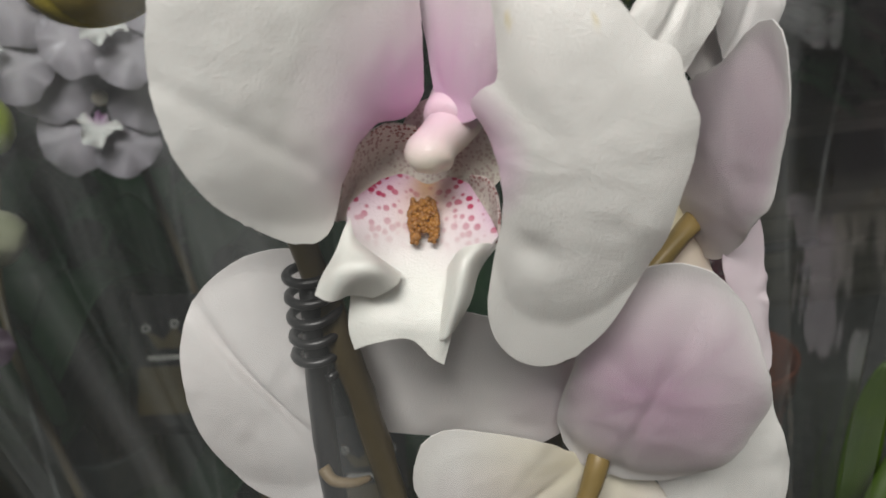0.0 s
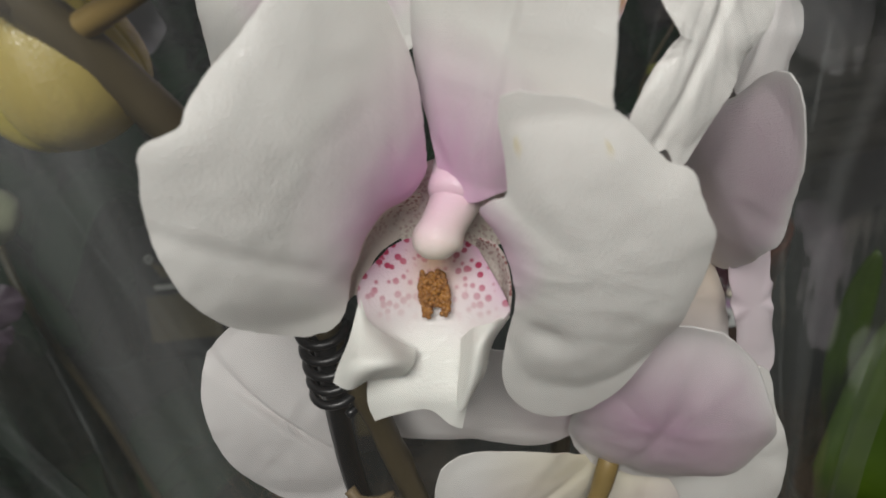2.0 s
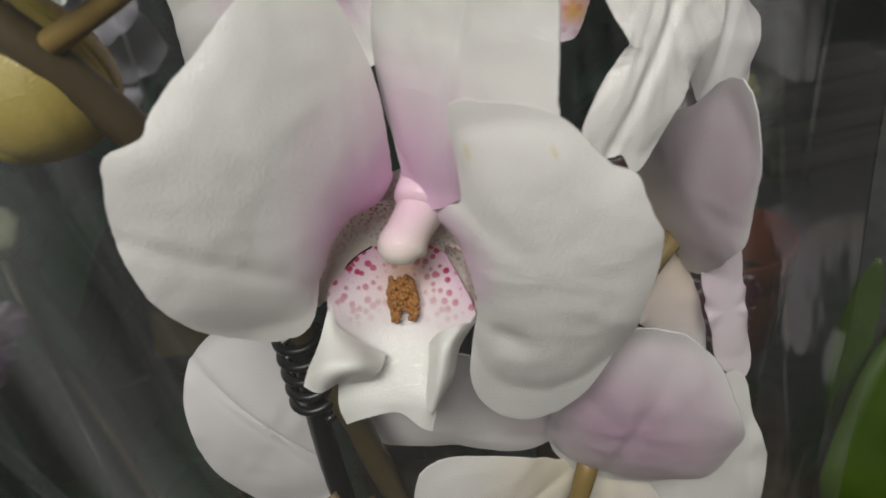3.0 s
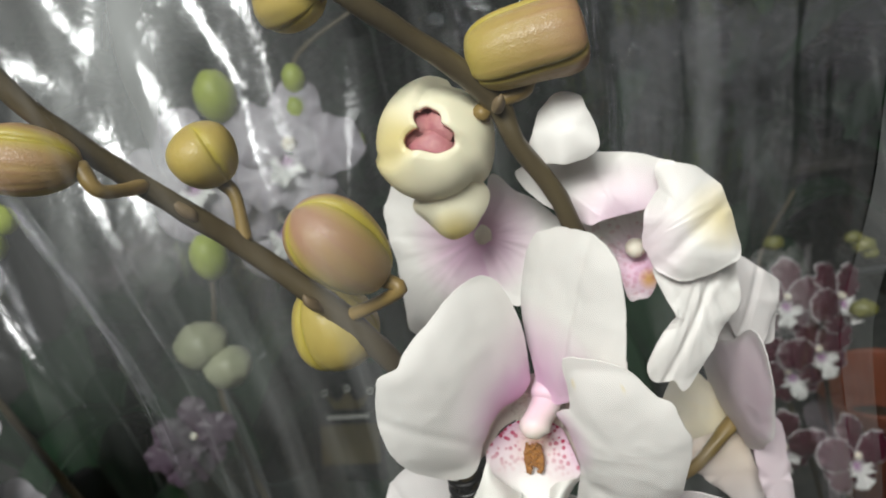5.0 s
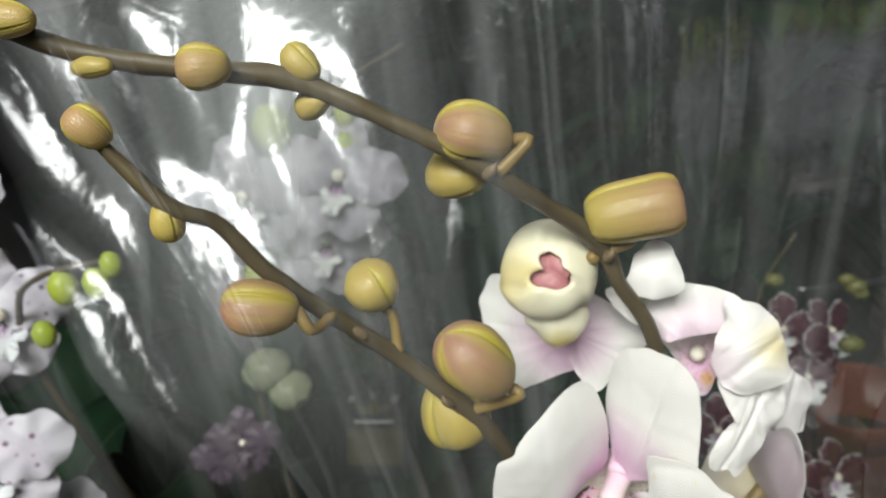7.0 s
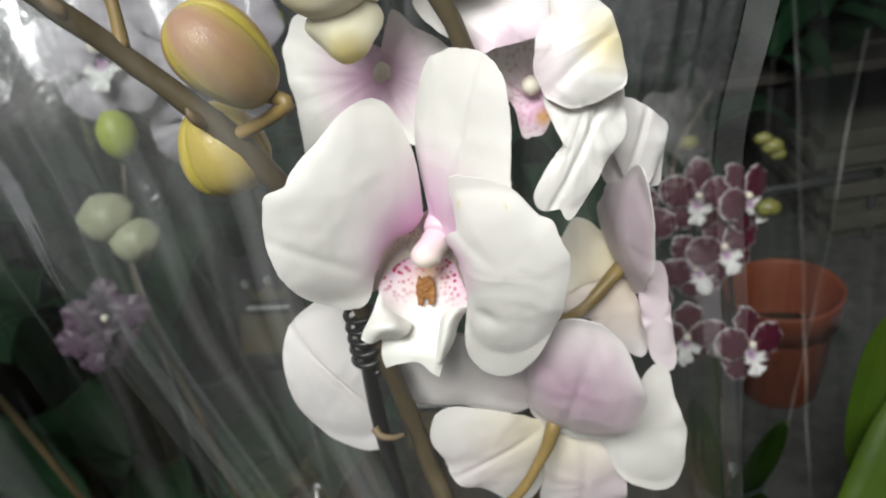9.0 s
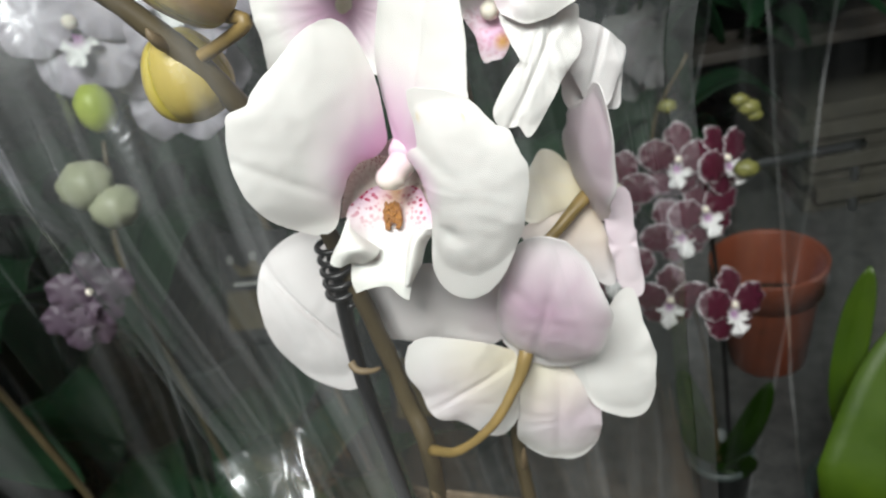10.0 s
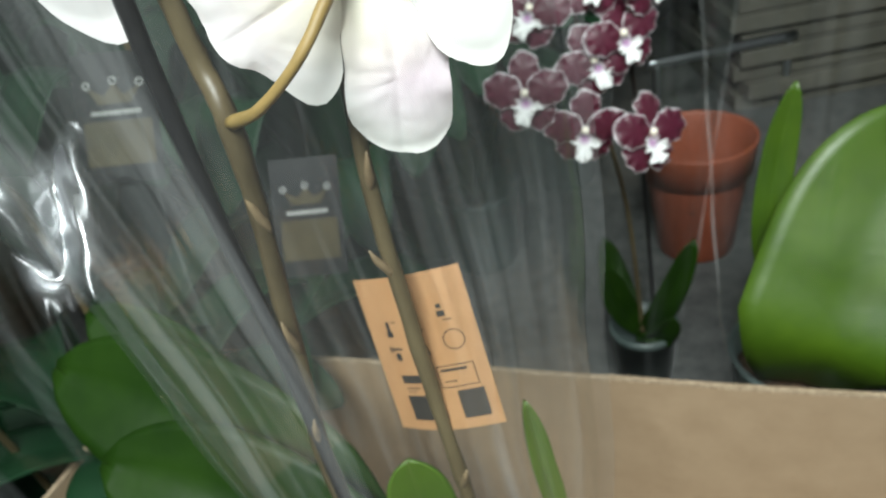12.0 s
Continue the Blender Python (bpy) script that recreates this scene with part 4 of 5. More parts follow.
lathe("pot", [(0.045, 0), (0.06, 0.11), (0.063, 0.11), (0.063, 0.12), (0.058, 0.12), (0.056, 0.105), (0.042, 0.004), (0.0, 0.004)], SMALL_POT, orchid, BASE, label="plain plastic growing pot")
ball("bark", BASE + Vector((0, 0, 0.1)), 0.054, SOIL, orchid, squash=(1, 1, 0.25), rough=0.2)

# support stake with its wire clip
STK = [Vector((-0.0278, 0.1125, 0.571)), Vector((-0.0310, 0.1200, 0.37))]
stake = thing("support_stake", (-0.0375, 0.13, 0.1), "black plastic support stake beside the stem", "plant stake")
tube("rod", [STK[0], (-0.0358, 0.1205, 0.5203), (-0.0358, 0.1225, 0.4481), STK[1], (-0.028, 0.12, 0.08)], [0.0026, 0.0027, 0.0027, 0.0027, 0.0027], BLACK, stake, swell=0.05)
clip = thing("wire_clip", STK[0], "black coiled wire clip wound round the stake top", "plant clip")
d = (Vector((-0.0358, 0.1205, 0.5203)) - STK[0]).normalized()
su = d.cross(Vector((0, 1, 0))).normalized()
sv = d.cross(su)
coil = [STK[0] + d * (-0.004 + 0.0245 * k / 60) + (su * math.cos(k * 0.55) + sv * math.sin(k * 0.55)) * 0.0046 for k in range(60)]
tube("coil", coil, [0.00095] * 60, BLACK, clip, steps=2, sides=8)
tie = thing("stem_tie", (-0.0285, 0.1125, 0.529), "tan papery node scale at the stem", "stem tie")
tube("band", [(-0.0325, 0.1085, 0.5315), (-0.0305, 0.107, 0.5295), (-0.0268, 0.1075, 0.5282), (-0.0240, 0.110, 0.527)], [0.0014, 0.0012, 0.0010, 0.0007], NODE, tie, steps=4)

for p, way in (((-0.0205, 0.1195, 0.452), (-0.002, -0.002, 0.012)), ((-0.0265, 0.1215, 0.40), (-0.001, -0.002, 0.012)), ((-0.0305, 0.119, 0.355), (0.002, -0.002, 0.012)),
               ((0.0105, 0.1365, 0.452), (0.002, -0.002, 0.011)), ((0.009, 0.1345, 0.418), (-0.004, -0.002, 0.010)), ((0.019, 0.123, 0.318), (0.003, -0.002, 0.010)),
               ((-0.0605, 0.0835, 0.6715), (-0.002, -0.001, 0.005)), ((-0.043, 0.092, 0.6415), (-0.001, -0.003, 0.005)), ((-0.0205, 0.0905, 0.7105), (0.003, -0.001, 0.003)), ((0.0045, 0.1115, 0.6755), (0.002, -0.002, 0.003))):
    p, way = Vector(p), Vector(way)
    tube("node_scale", [p - way * 0.4, p, p + way * 0.6 + Vector((0, -0.0008, 0)), p + way], [0.0005, 0.0016, 0.0012, 0.0003], NODE, orchid, steps=4, swell=0.3)

# care card behind the rear stem
TL, TR = Vector((-0.0125, 0.158, 0.3985)), Vector((0.0312, 0.1475, 0.4085))
ux = (TR - TL).normalized()
down = Vector((0.10, -0.30, -0.95))
down = (down - ux * down.dot(ux)).normalized()
card_m = Matrix((ux, -down, ux.cross(-down))).transposed().to_4x4()
card_m.translation = TL
CW, CH = (TR - TL).length, 0.0655
card = thing("care_card", TL, "orange kraft plant care card with small black icons", "label card")


def on_card(name, bm, mat, lift, label=""):
    for v in bm.verts:
        bend = 0.004 * math.sin(v.co.x / CW * 3.1)
        v.co = card_m @ (v.co + Vector((0, 0, lift + bend)))
    return part(name, bm, mat, card, label)


def strip_bm(x0, y0, x1, y1, n=8):
    bm = bmesh.new()
    vs = [[bm.verts.new((x0 + (x1 - x0) * i / n, y, 0)) for i in range(n + 1)] for y in (y0, y1)]
    for i in range(n):
        bm.faces.new((vs[0][i], vs[0][i + 1], vs[1][i + 1], vs[1][i]))
    return bm


def ring_bm(cx, cy, r, w, n=20):
    bm = bmesh.new()
    a = [bm.verts.new((cx + r * math.cos(6.2832 * i / n), cy + r * math.sin(6.2832 * i / n), 0)) for i in range(n)]
    b = [bm.verts.new((cx + (r - w) * math.cos(6.2832 * i / n), cy + (r - w) * math.sin(6.2832 * i / n), 0)) for i in range(n)]
    for i in range(n):
        bm.faces.new((a[i], a[(i + 1) % n], b[(i + 1) % n], b[i]))
    return bm


sheet_bm = strip_bm(0, -CH, CW, 0, 14)
bmesh.ops.solidify(sheet_bm, geom=sheet_bm.faces[:], thickness=-0.0004)
on_card("sheet", sheet_bm, CARD, 0)
for x0, y0, x1, y1 in ((9, 41, 20, 44.5), (9, 50, 25, 61), (31.5, 49, 42, 61), (26, 38, 41, 38.4), (26, 47, 41, 47.4), (26, 38, 26.4, 47.4), (40.6, 38, 41, 47.4),
                       (27.5, 39.5, 38, 40.6), (28, 44.6, 33, 45.1), (10, 46.5, 16, 47), (10, 48, 14, 48.4), (9.6, 18, 11.2, 22.5), (9, 22, 11.8, 24.5), (12.5, 18, 14.5, 18.5), (8.5, 29.2, 14, 30), (10, 31.5, 12.5, 34.5),
                       (22.5, 17, 24.5, 19), (23.5, 31, 26, 33), (33.5, 13.2, 35.3, 15), (33, 16, 36, 18.3), (34.5, 19.6, 38, 20), (21.5, 22, 26, 22.5), (24, 33.8, 26, 34.2)):
    on_card("print", strip_bm(x0 / 1000, -y0 / 1000, x1 / 1000, -y1 / 1000, 4), INK, 0.0003)
for cx, cy, r in ((36.5, 28, 4.2), (8.8, 29.6, 1.2), (22.5, 30, 3)):
    on_card("print", ring_bm(cx / 1000, -cy / 1000, r / 1000, 0.0004), INK, 0.0003)

# clear sleeve round the plant: a flat bag opened into a lens, with side seams
SLEEVE = [(-0.02, -0.055, 0.055, 0.155, 0.09, 0.21), (0.20, -0.07, 0.07, 0.15, 0.085, 0.22), (0.35, -0.082, 0.074, 0.135, 0.07, 0.22), (0.48, -0.093, 0.074, 0.122, 0.055, 0.215), (0.60, -0.105, 0.070, 0.106, 0.042, 0.232),
          (0.68, -0.108, 0.076, 0.09, 0.034, 0.245), (0.765, -0.109, 0.086, 0.066, 0.02, 0.255)]


def sleeve(name, levels, mat, label, folds=0.004, n_round=90, seed=0.0, shift=(0, 0, 0), jag=0.0, hem=0.003):
    """A film bag: at each level z, left x, right x, y of the seams, y of the front and of the back."""
    cols = spline([(q[1], q[2], q[3]) for q in levels], 12), spline([(q[4], q[5], q[0]) for q in levels], 12)
    n = len(cols[0])
    root = thing(name, (shift[0] + (levels[0][1] + levels[0][2]) / 2, shift[1] + levels[0][3], levels[0][0]), label, "plant sleeve")
    half = n_round // 2

    def place_of(i, j, out=0.0):
        (xl, xr, ys), (yf, yb, z) = cols[0][j], cols[1][j]
        a = i / half
        front = a < 1
        s = a if front else 2 - a
        x = xl + (xr - xl) * s
        dome = max(0.0, math.sin(math.pi * s)) ** 0.8
        y = ys + (yf - ys if front else yb - ys) * dome
        g = noise.noise(Vector((i * 0.22 + seed, j * 0.04, seed))) + 0.35 * noise.noise(Vector((i * 0.6, j * 0.12, seed + 5)))
        y += folds * g * dome
        x += folds * 0.7 * noise.noise(Vector((j * 0.17, 0, seed + 9))) + out
        zz = z + (jag * noise.noise(Vector((i * 0.25, seed, 1.0))) if j == n - 1 else 0)
        return (x + shift[0], y + shift[1], zz + shift[2]), (a * 0.5 + seed, z)

    for pname, span in (("front_panel", range(0, half + 1)), ("back_panel", range(half, 2 * half + 1))):
        got = [place_of(i, j) for j in range(n) for i in span]
        m = half + 1
        faces = [(j * m + i, j * m + i + 1, (j + 1) * m + i + 1, (j + 1) * m + i) for j in range(n - 1) for i in range(m - 1)]
        link_mesh(pname, from_lists(pname, [q[0] for q in got], faces, None, [q[1] for q in got]), mat, root).visible_shadow = False
    for i, way in ((0, -1), (half, 1)):
        got = [place_of(i, j, way * w) for j in range(n) for w in (0.0003, hem * 0.5, hem)]
        faces = [(j * 3 + k, j * 3 + k + 1, j * 3 + 4 + k, j * 3 + 3 + k) for j in range(n - 1) for k in range(2)]
        link_mesh("seam", from_lists("seam", [q[0] for q in got], faces, None, [(q[1][0] + k % 3 * 0.01, q[1][1]) for k, q in enumerate(got)]), FILM_EDGE, root).visible_shadow = False
    return root


wrap = sleeve("plant_sleeve", SLEEVE, FILM, "clear crinkled plastic sleeve round the white orchid", folds=0.006, jag=0.01, hem=0.0065)


def crumple(centre, normal, wide, high, depth, seed, taper=0.0, mat=None, pitch=1.0):
    """A creased sheet of film added inside the sleeve to carry a bright glare, faded out at its rim."""
    m = facing(centre, normal)
    nu, nv = 34, 40
    verts, uvs = [], []
    for j in range(nv + 1):
        for i in range(nu + 1):
            u, v = i / nu - 0.5, j / nv - 0.5
            half = wide * (1 - taper * (0.5 - v))
            q = Vector(((u * 4.5 + v * 1.5) * pitch + seed, v * 2.0 * pitch, seed))
            w = depth * (abs(noise.noise(q)) * 1.6 + 0.35 * pitch * abs(noise.noise(q * 2.3))) - wide * 0.32 * u * u - high * 0.2 * v * v
            edge = 1 + 0.10 * noise.noise(Vector((u * 6, v * 6, seed + 3)))
            verts.append(m @ Vector((u * half * edge, v * high * edge, w)))
            uvs.append((u * wide * 5 + seed, v * high * 5))
    k = nu + 1
    faces = [(j * k + i, j * k + i + 1, (j + 1) * k + i + 1, (j + 1) * k + i) for j in range(nv) for i in range(nu)]
    ob = link_mesh("glare_sheet", from_lists("glare_sheet", verts, faces, None, uvs), mat or FILM_CREASED, wrap, "creased film sheet added in the sleeve to carry its bright glare")
    soft_rim = ob.data.attributes.new("creased", "FLOAT", "POINT")
    soft_rim.data.foreach_set("value", [min(1.0, 4.5 * min(i, nu - i) / nu) * min(1.0, 4.5 * min(j, nv - j) / nv) for j in range(nv + 1) for i in range(nu + 1)])
    ob.visible_shadow = False
    return ob


# large sheet placed and hazed to show the white veil of reflected light
crumple((-0.122, 0.148, 0.702), (0.28, -0.86, 0.42), 0.21, 0.24, 0.013, 2.0, 0.45)

crumple((-0.0751, 0.108, 0.4655), (0.32, -0.71, 0.62), 0.046, 0.052, 0.020, 8.0, 0.5, FILM_FLAP, 0.42)

# ---- cardboard tray ----
tray = thing("cardboard_tray", (0.05, 0.18, FLOOR), "open brown corrugated cardboard tray holding wrapped orchids", "cardboard tray")
P0, P1 = Vector((-0.30, 0.428, 0)), Vector((0.42, 0.267, 0))
along = (P1 - P0).normalized()
inward = Vector((along.y, -along.x, 0))
H = 0.15 - FLOOR


def tray_wall(a, b, name="wall"):
    a, b = Vector(a), Vector(b)
    d = (b - a).normalized()
    side = Vector((-d.y, d.x, 0))
    n = 60
    for nm, z0, z1, mat, th in ((name, 0.0, H - 0.0025, CARTON, 0.0045), ("cut_edge", H - 0.0025, H, CARTON_EDGE, 0.0043)):
        verts = []
        for i in range(n + 1):
            p = a.lerp(b, i / n) + side * 0.0015 * noise.noise(Vector((i * 0.15, a.x, 0)))
            zt = z1 + (0.0009 * noise.noise(Vector((i * 0.5, 0, a.y))) if nm == "cut_edge" else 0)
            for s, z in ((0, z0), (0, zt), (th, zt), (th, z0)):
                verts.append((p.x + side.x * s, p.y + side.y * s, FLOOR + 0.001 + z))
        faces = [(i * 4 + k, i * 4 + (k + 1) % 4, i * 4 + 4 + (k + 1) % 4, i * 4 + 4 + k) for i in range(n) for k in range(4)]
        faces += [(3, 2, 1, 0), (n * 4, n * 4 + 1, n * 4 + 2, n * 4 + 3)]
        link_mesh(nm, from_lists(nm, verts, faces), mat, tray, smooth=False)


Q0, Q1 = P0 + inward * 0.42, P1 + inward * 0.42
tray_wall(P0, P1)
tray_wall(Q0, P0)
tray_wall(P1, Q1)
tray_wall(Q1, Q0)
link_mesh("base", from_lists("base", [(*q.xy, FLOOR + 0.001 + z) for z in (0, 0.004) for q in (P0, P1, Q1, Q0)],
                             [(0, 1, 2, 3), (7, 6, 5, 4), (0, 4, 5, 1), (1, 5, 6, 2), (2, 6, 7, 3), (3, 7, 4, 0)]), CARTON, tray, smooth=False)

# ---- terracotta pot on the floor ----
pot = thing("flower_pot", (0.258, 0.776, FLOOR), "empty terracotta plastic flower pot on the concrete floor", "flower pot")
lathe("body", [(0.038, 0.006), (0.047, 0.0), (0.049, 0.003), (0.062, 0.115), (0.063, 0.118), (0.068, 0.119), (0.072, 0.160), (0.0725, 0.163), (0.070, 0.164), (0.068, 0.160), (0.059, 0.11), (0.045, 0.008), (0.0, 0.008)], TERRACOTTA, pot, pot.location)
ball("old_bark", pot.location + Vector((0, 0, 0.085)), 0.055, SOIL, pot, squash=(1, 1, 0.15), rough=0.2)

# ---- dark maroon orchid in its sleeve ----
MINI = Vector((0.148, 0.515, FLOOR))
mini = thing("orchid_plant", MINI, "small maroon orchid with white ruffled petal edges in a sleeve", "orchid")


def template(mat, size, flush, lip_mat, rim, seed, spots=0.0, frill=1.0):
    """A flower's meshes, facing -y round the origin."""
    made = []
    scrap = new("scrap")
    for name, x, z, w, h, turn in (("sepal", 0, 0.02, 15, 19, 0), ("petal", -0.021, 0.004, 20, 17, 0.2), ("petal", 0.021, 0.004, 20, 17, -0.2), ("sepal", -0.013, -0.02, 14, 18, -0.5), ("sepal", 0.013, -0.02, 14, 18, 0.5)):
        radii = [1 / math.hypot(math.cos(6.2832 * k / 18 + turn) / w, math.sin(6.2832 * k / 18 + turn) / h) * size * (1 + 0.05 * math.sin(k * 2.3 + seed)) for k in range(18)]
        ob = petal(name, (x * size, 0.002 if name == "sepal" else -0.002, z * size), (x * 4, -1, 0.1), radii, scrap, mat, bulge=3 * size, curl=0.8, wave=1.6 * size, waves=7,
                   flush=[((x * 0.9 * size, 0, z * 0.9 * size), 70 * size, flush)] if flush else None, seed=seed + x * 90, rim=rim, spots=spots)
        made.append((name, ob.data, mat))
    ob = petal("lip", (0, -0.008 * size, -0.012 * size), (0, -0.8, 0.5), [q * size * frill for q in (11, 8, 6, 7, 8, 7, 6, 8, 11, 9, 6, 9, 12, 13, 12, 9, 6, 9)], scrap, lip_mat, bulge=-2, curl=0, wave=2 * frill ** 2, waves=9,
               flush=[((0, -0.008, -0.004), 7 * size, 0.9)], seed=seed)
    made.append(("lip", ob.data, lip_mat))
    for o in list(scrap.children):
        bpy.data.objects.remove(o)
    bpy.data.objects.remove(scrap)
    bm = bmesh.new()
    bmesh.ops.create_icosphere(bm, subdivisions=2, radius=0.004 * size)
    bmesh.ops.translate(bm, vec=(0, -0.006 * size, 0.001), verts=bm.verts)
    me = bpy.data.meshes.new("flower")
    bm.to_mesh(me)
    bm.free()
    me.materials.append(COLUMN)
    return me, made


def set_flower(tpl, plant, place, towards, roll=0.0, scale=1.0):
    """One flower of a plant: its column with the petals under it."""
    core = new("flower", tpl[0])
    core.parent = plant
    core.matrix_parent_inverse = Matrix.Translation(plant.location).inverted()
    d = Vector(towards).normalized()
    rot = d.to_track_quat("-Y", "Z").to_matrix().to_4x4()
    core.matrix_basis = Matrix.Translation(place) @ rot @ Matrix.Rotation(roll, 4, "Y") @ Matrix.Scale(scale, 4)
    for name, me, mat in tpl[1]:
        ob = new(name, me)
        ob.parent = core
    return core


WHITE_LIP = petal_material("ruffled_white_lip", (0.78, 0.77, 0.76), (0.25, 0.02, 0.25), (0.6, 0.5, 0.1))
MAROON_T = template(MAROON, 0.76, 1.5, WHITE_LIP, 0.17, 3, frill=1.45)
for p, to, roll in (((0.1433, 0.4188, 0.312), (0.45, -0.8, 0.25), 0.2), ((0.0591, 0.4299, 0.351), (-0.15, -0.95, 0.2), 0.0), ((0.1342, 0.478, 0.3663), (0.3, -0.9, 0.2), -0.2), ((0.0695, 0.4813, 0.395), (-0.2, -0.9, 0.2), 0.3),
                    ((0.0986, 0.4278, 0.318), (0.0, -0.95, -0.1), 0.1), ((0.1124, 0.4771, 0.35), (0.1, -0.9, 0.1), -0.4), ((0.116, 0.482, 0.412), (0.15, -0.9, 0.2), 0.2), ((0.152, 0.487, 0.405), (0.7, -0.7, 0.2), -0.2)):
    set_flower(MAROON_T, mini, p, to, roll)
tube("stem", [MINI + Vector((0, 0, 0.06)), (0.135, 0.5, 0.2), (0.11, 0.49, 0.33), (0.1, 0.495, 0.43), (0.13, 0.5, 0.49)], [0.0022, 0.002, 0.0018, 0.0015, 0.001], STEM, mini)
tube("stake", [MINI + Vector((0.012, 0, 0.06)), (0.15, 0.505, 0.25), (0.135, 0.5, 0.42)], [0.002, 0.002, 0.002], BLACK, mini)
for p, r in (((0.112, 0.488, 0.455), 0.006), ((0.172, 0.487, 0.445), 0.007), ((0.165, 0.487, 0.452), 0.0055), ((0.176, 0.487, 0.438), 0.005), ((0.166, 0.470, 0.402), 0.008)):
    ball("bud", p, r, LIME_DULL, mini, squash=(1.2, 0.8, 0.9), rough=0.2, seed=p[0] * 50)
for pts, wid in (([MINI + Vector((0, 0, 0.08)), MINI + Vector((-0.025, -0.02, 0.14)), MINI + Vector((-0.04, -0.03, 0.19))], 0.03), ([MINI + Vector((0, 0, 0.08)), MINI + Vector((0.02, -0.015, 0.13)), MINI + Vector((0.045, -0.02, 0.205))], 0.028),
                 ([MINI + Vector((0, 0, 0.08)), MINI + Vector((0.008, -0.03, 0.1)), MINI + Vector((0.02, -0.05, 0.14))], 0.032), ([MINI + Vector((0, 0, 0.08)), MINI + Vector((-0.02, 0.03, 0.12)), MINI + Vector((-0.03, 0.05, 0.17))], 0.03)):
    leaf("leaf", pts, wid, (0.2, -0.7, 0.6), LEAF, mini)
lathe("pot", [(0.024, 0.001), (0.032, 0.085), (0.035, 0.085), (0.035, 0.095), (0.032, 0.095), (0.029, 0.08), (0.0, 0.08)], SMALL_POT, mini, MINI, label="small grey-green plastic pot")
sleeve("plant_sleeve", [(FLOOR + 0.002, -0.034, 0.036, 0, -0.034, 0.034), (0.1, -0.055, 0.06, 0, -0.045, 0.05), (0.3, -0.085, 0.085, 0, -0.08, 0.07), (0.52, -0.11, 0.105, 0, -0.1, 0.09)], FILM_FAR,
       "clear plastic sleeve round the small maroon orchid", folds=0.006, seed=4.0, shift=(0.128, 0.5, 0), jag=0.01)

# ---- leafy orchid with a bright leaf ----
LEAFY = Vector((0.272, 0.43, FLOOR))
leafy = thing("orchid_plant", LEAFY, "orchid with one broad bright-green leaf in a sleeve", "orchid")
leaf("leaf", [LEAFY + Vector((-0.015, -0.04, 0.12)), (0.254, 0.345, 0.148), (0.274, 0.36, 0.20), (0.304, 0.388, 0.255), (0.350, 0.418, 0.298)], 0.14, (-0.25, -0.95, 0.25), LEAF_BRIGHT, leafy, fold=0.10, label="broad bright-green leaf")
leaf("leaf", [LEAFY + Vector((-0.02, 0.0, 0.12)), (0.228, 0.41, 0.21), (0.232, 0.415, 0.28), (0.2395, 0.4145, 0.337)], 0.024, (-0.2, -0.95, 0.2), LEAF_BRIGHT, leafy, fold=0.2)
leaf("leaf", [LEAFY + Vector((0.02, 0.02, 0.12)), LEAFY + Vector((0.08, 0.05, 0.2)), LEAFY + Vector((0.16, 0.06, 0.22))], 0.07, (0.1, -0.5, 0.8), LEAF, leafy)
lathe("pot", [(0.045, 0.001), (0.058, 0.11), (0.062, 0.12), (0.057, 0.12), (0.04, 0.006), (0, 0.006)], SMALL_POT, leafy, LEAFY)
ball("bark", LEAFY + Vector((0, 0, 0.1)), 0.05, SOIL, leafy, squash=(1, 1, 0.25), rough=0.2)
sleeve("plant_sleeve", [(FLOOR + 0.002, -0.06, 0.06, 0, -0.06, 0.06), (0.15, -0.085, 0.1, 0, -0.09, 0.08), (0.35, -0.1, 0.14, 0, -0.12, 0.12), (0.62, -0.12, 0.2, 0, -0.15, 0.15)], FILM_FAR,
       "clear plastic sleeve round the broad-leaved orchid", folds=0.006, seed=7.0, shift=(0.285, 0.43, 0), jag=0.01)

# ---- white spotted orchid ----
SPOT_T = template(SPOTTED, 0.95, 0.35, SPOTTED, 0, 8, spots=0.8)
W1 = Vector((-0.36, 0.30, FLOOR))
spotted = thing("orchid_plant", W1, "white orchid with fine purple spots on its petals", "orchid")
for p, to, roll, sc in (((-0.368, 0.237, 0.604), (0.85, -0.5, 0.15), 0.2, 1.2), ((-0.41, 0.27, 0.69), (0.5, -0.85, 0.3), -0.3, 1.3), ((-0.362, 0.182, 0.535), (0.6, -0.75, 0.2), 0.1, 1.25),
                        ((-0.43, 0.25, 0.63), (0.4, -0.9, 0.2), 0.0, 1.2), ((-0.385, 0.205, 0.47), (0.5, -0.8, 0.1), 0.2, 1.2)):
    set_flower(SPOT_T, spotted, p, to, roll, sc)
tube("stem", [W1 + Vector((0, 0, 0.1)), (-0.37, 0.28, 0.35), (-0.37, 0.25, 0.55), (-0.345, 0.235, 0.61), (-0.28, 0.198, 0.645), (-0.228, 0.190, 0.655)], [0.003, 0.003, 0.0025, 0.002, 0.0015, 0.001], STEM, spotted)
for p, r in (((-0.2639, 0.1933, 0.640), 0.0085), ((-0.2387, 0.1882, 0.6434), 0.0075), ((-0.228, 0.190, 0.652), 0.006), ((-0.333, 0.232, 0.592), 0.008)):
    ball("bud", p, r, LIME, spotted, squash=(0.85, 0.85, 1.1))

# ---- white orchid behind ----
# white petals greyed: shade and film haze put into the colour
WHITE_T = template(petal_material("dimmed_white_petal", (0.42, 0.42, 0.45), (0.34, 0.26, 0.34), (0.5, 0.55, 0.2)), 0.95, 0.5, WHITE_LIP, 0, 14)
W2 = Vector((-0.22, 0.47, FLOOR))
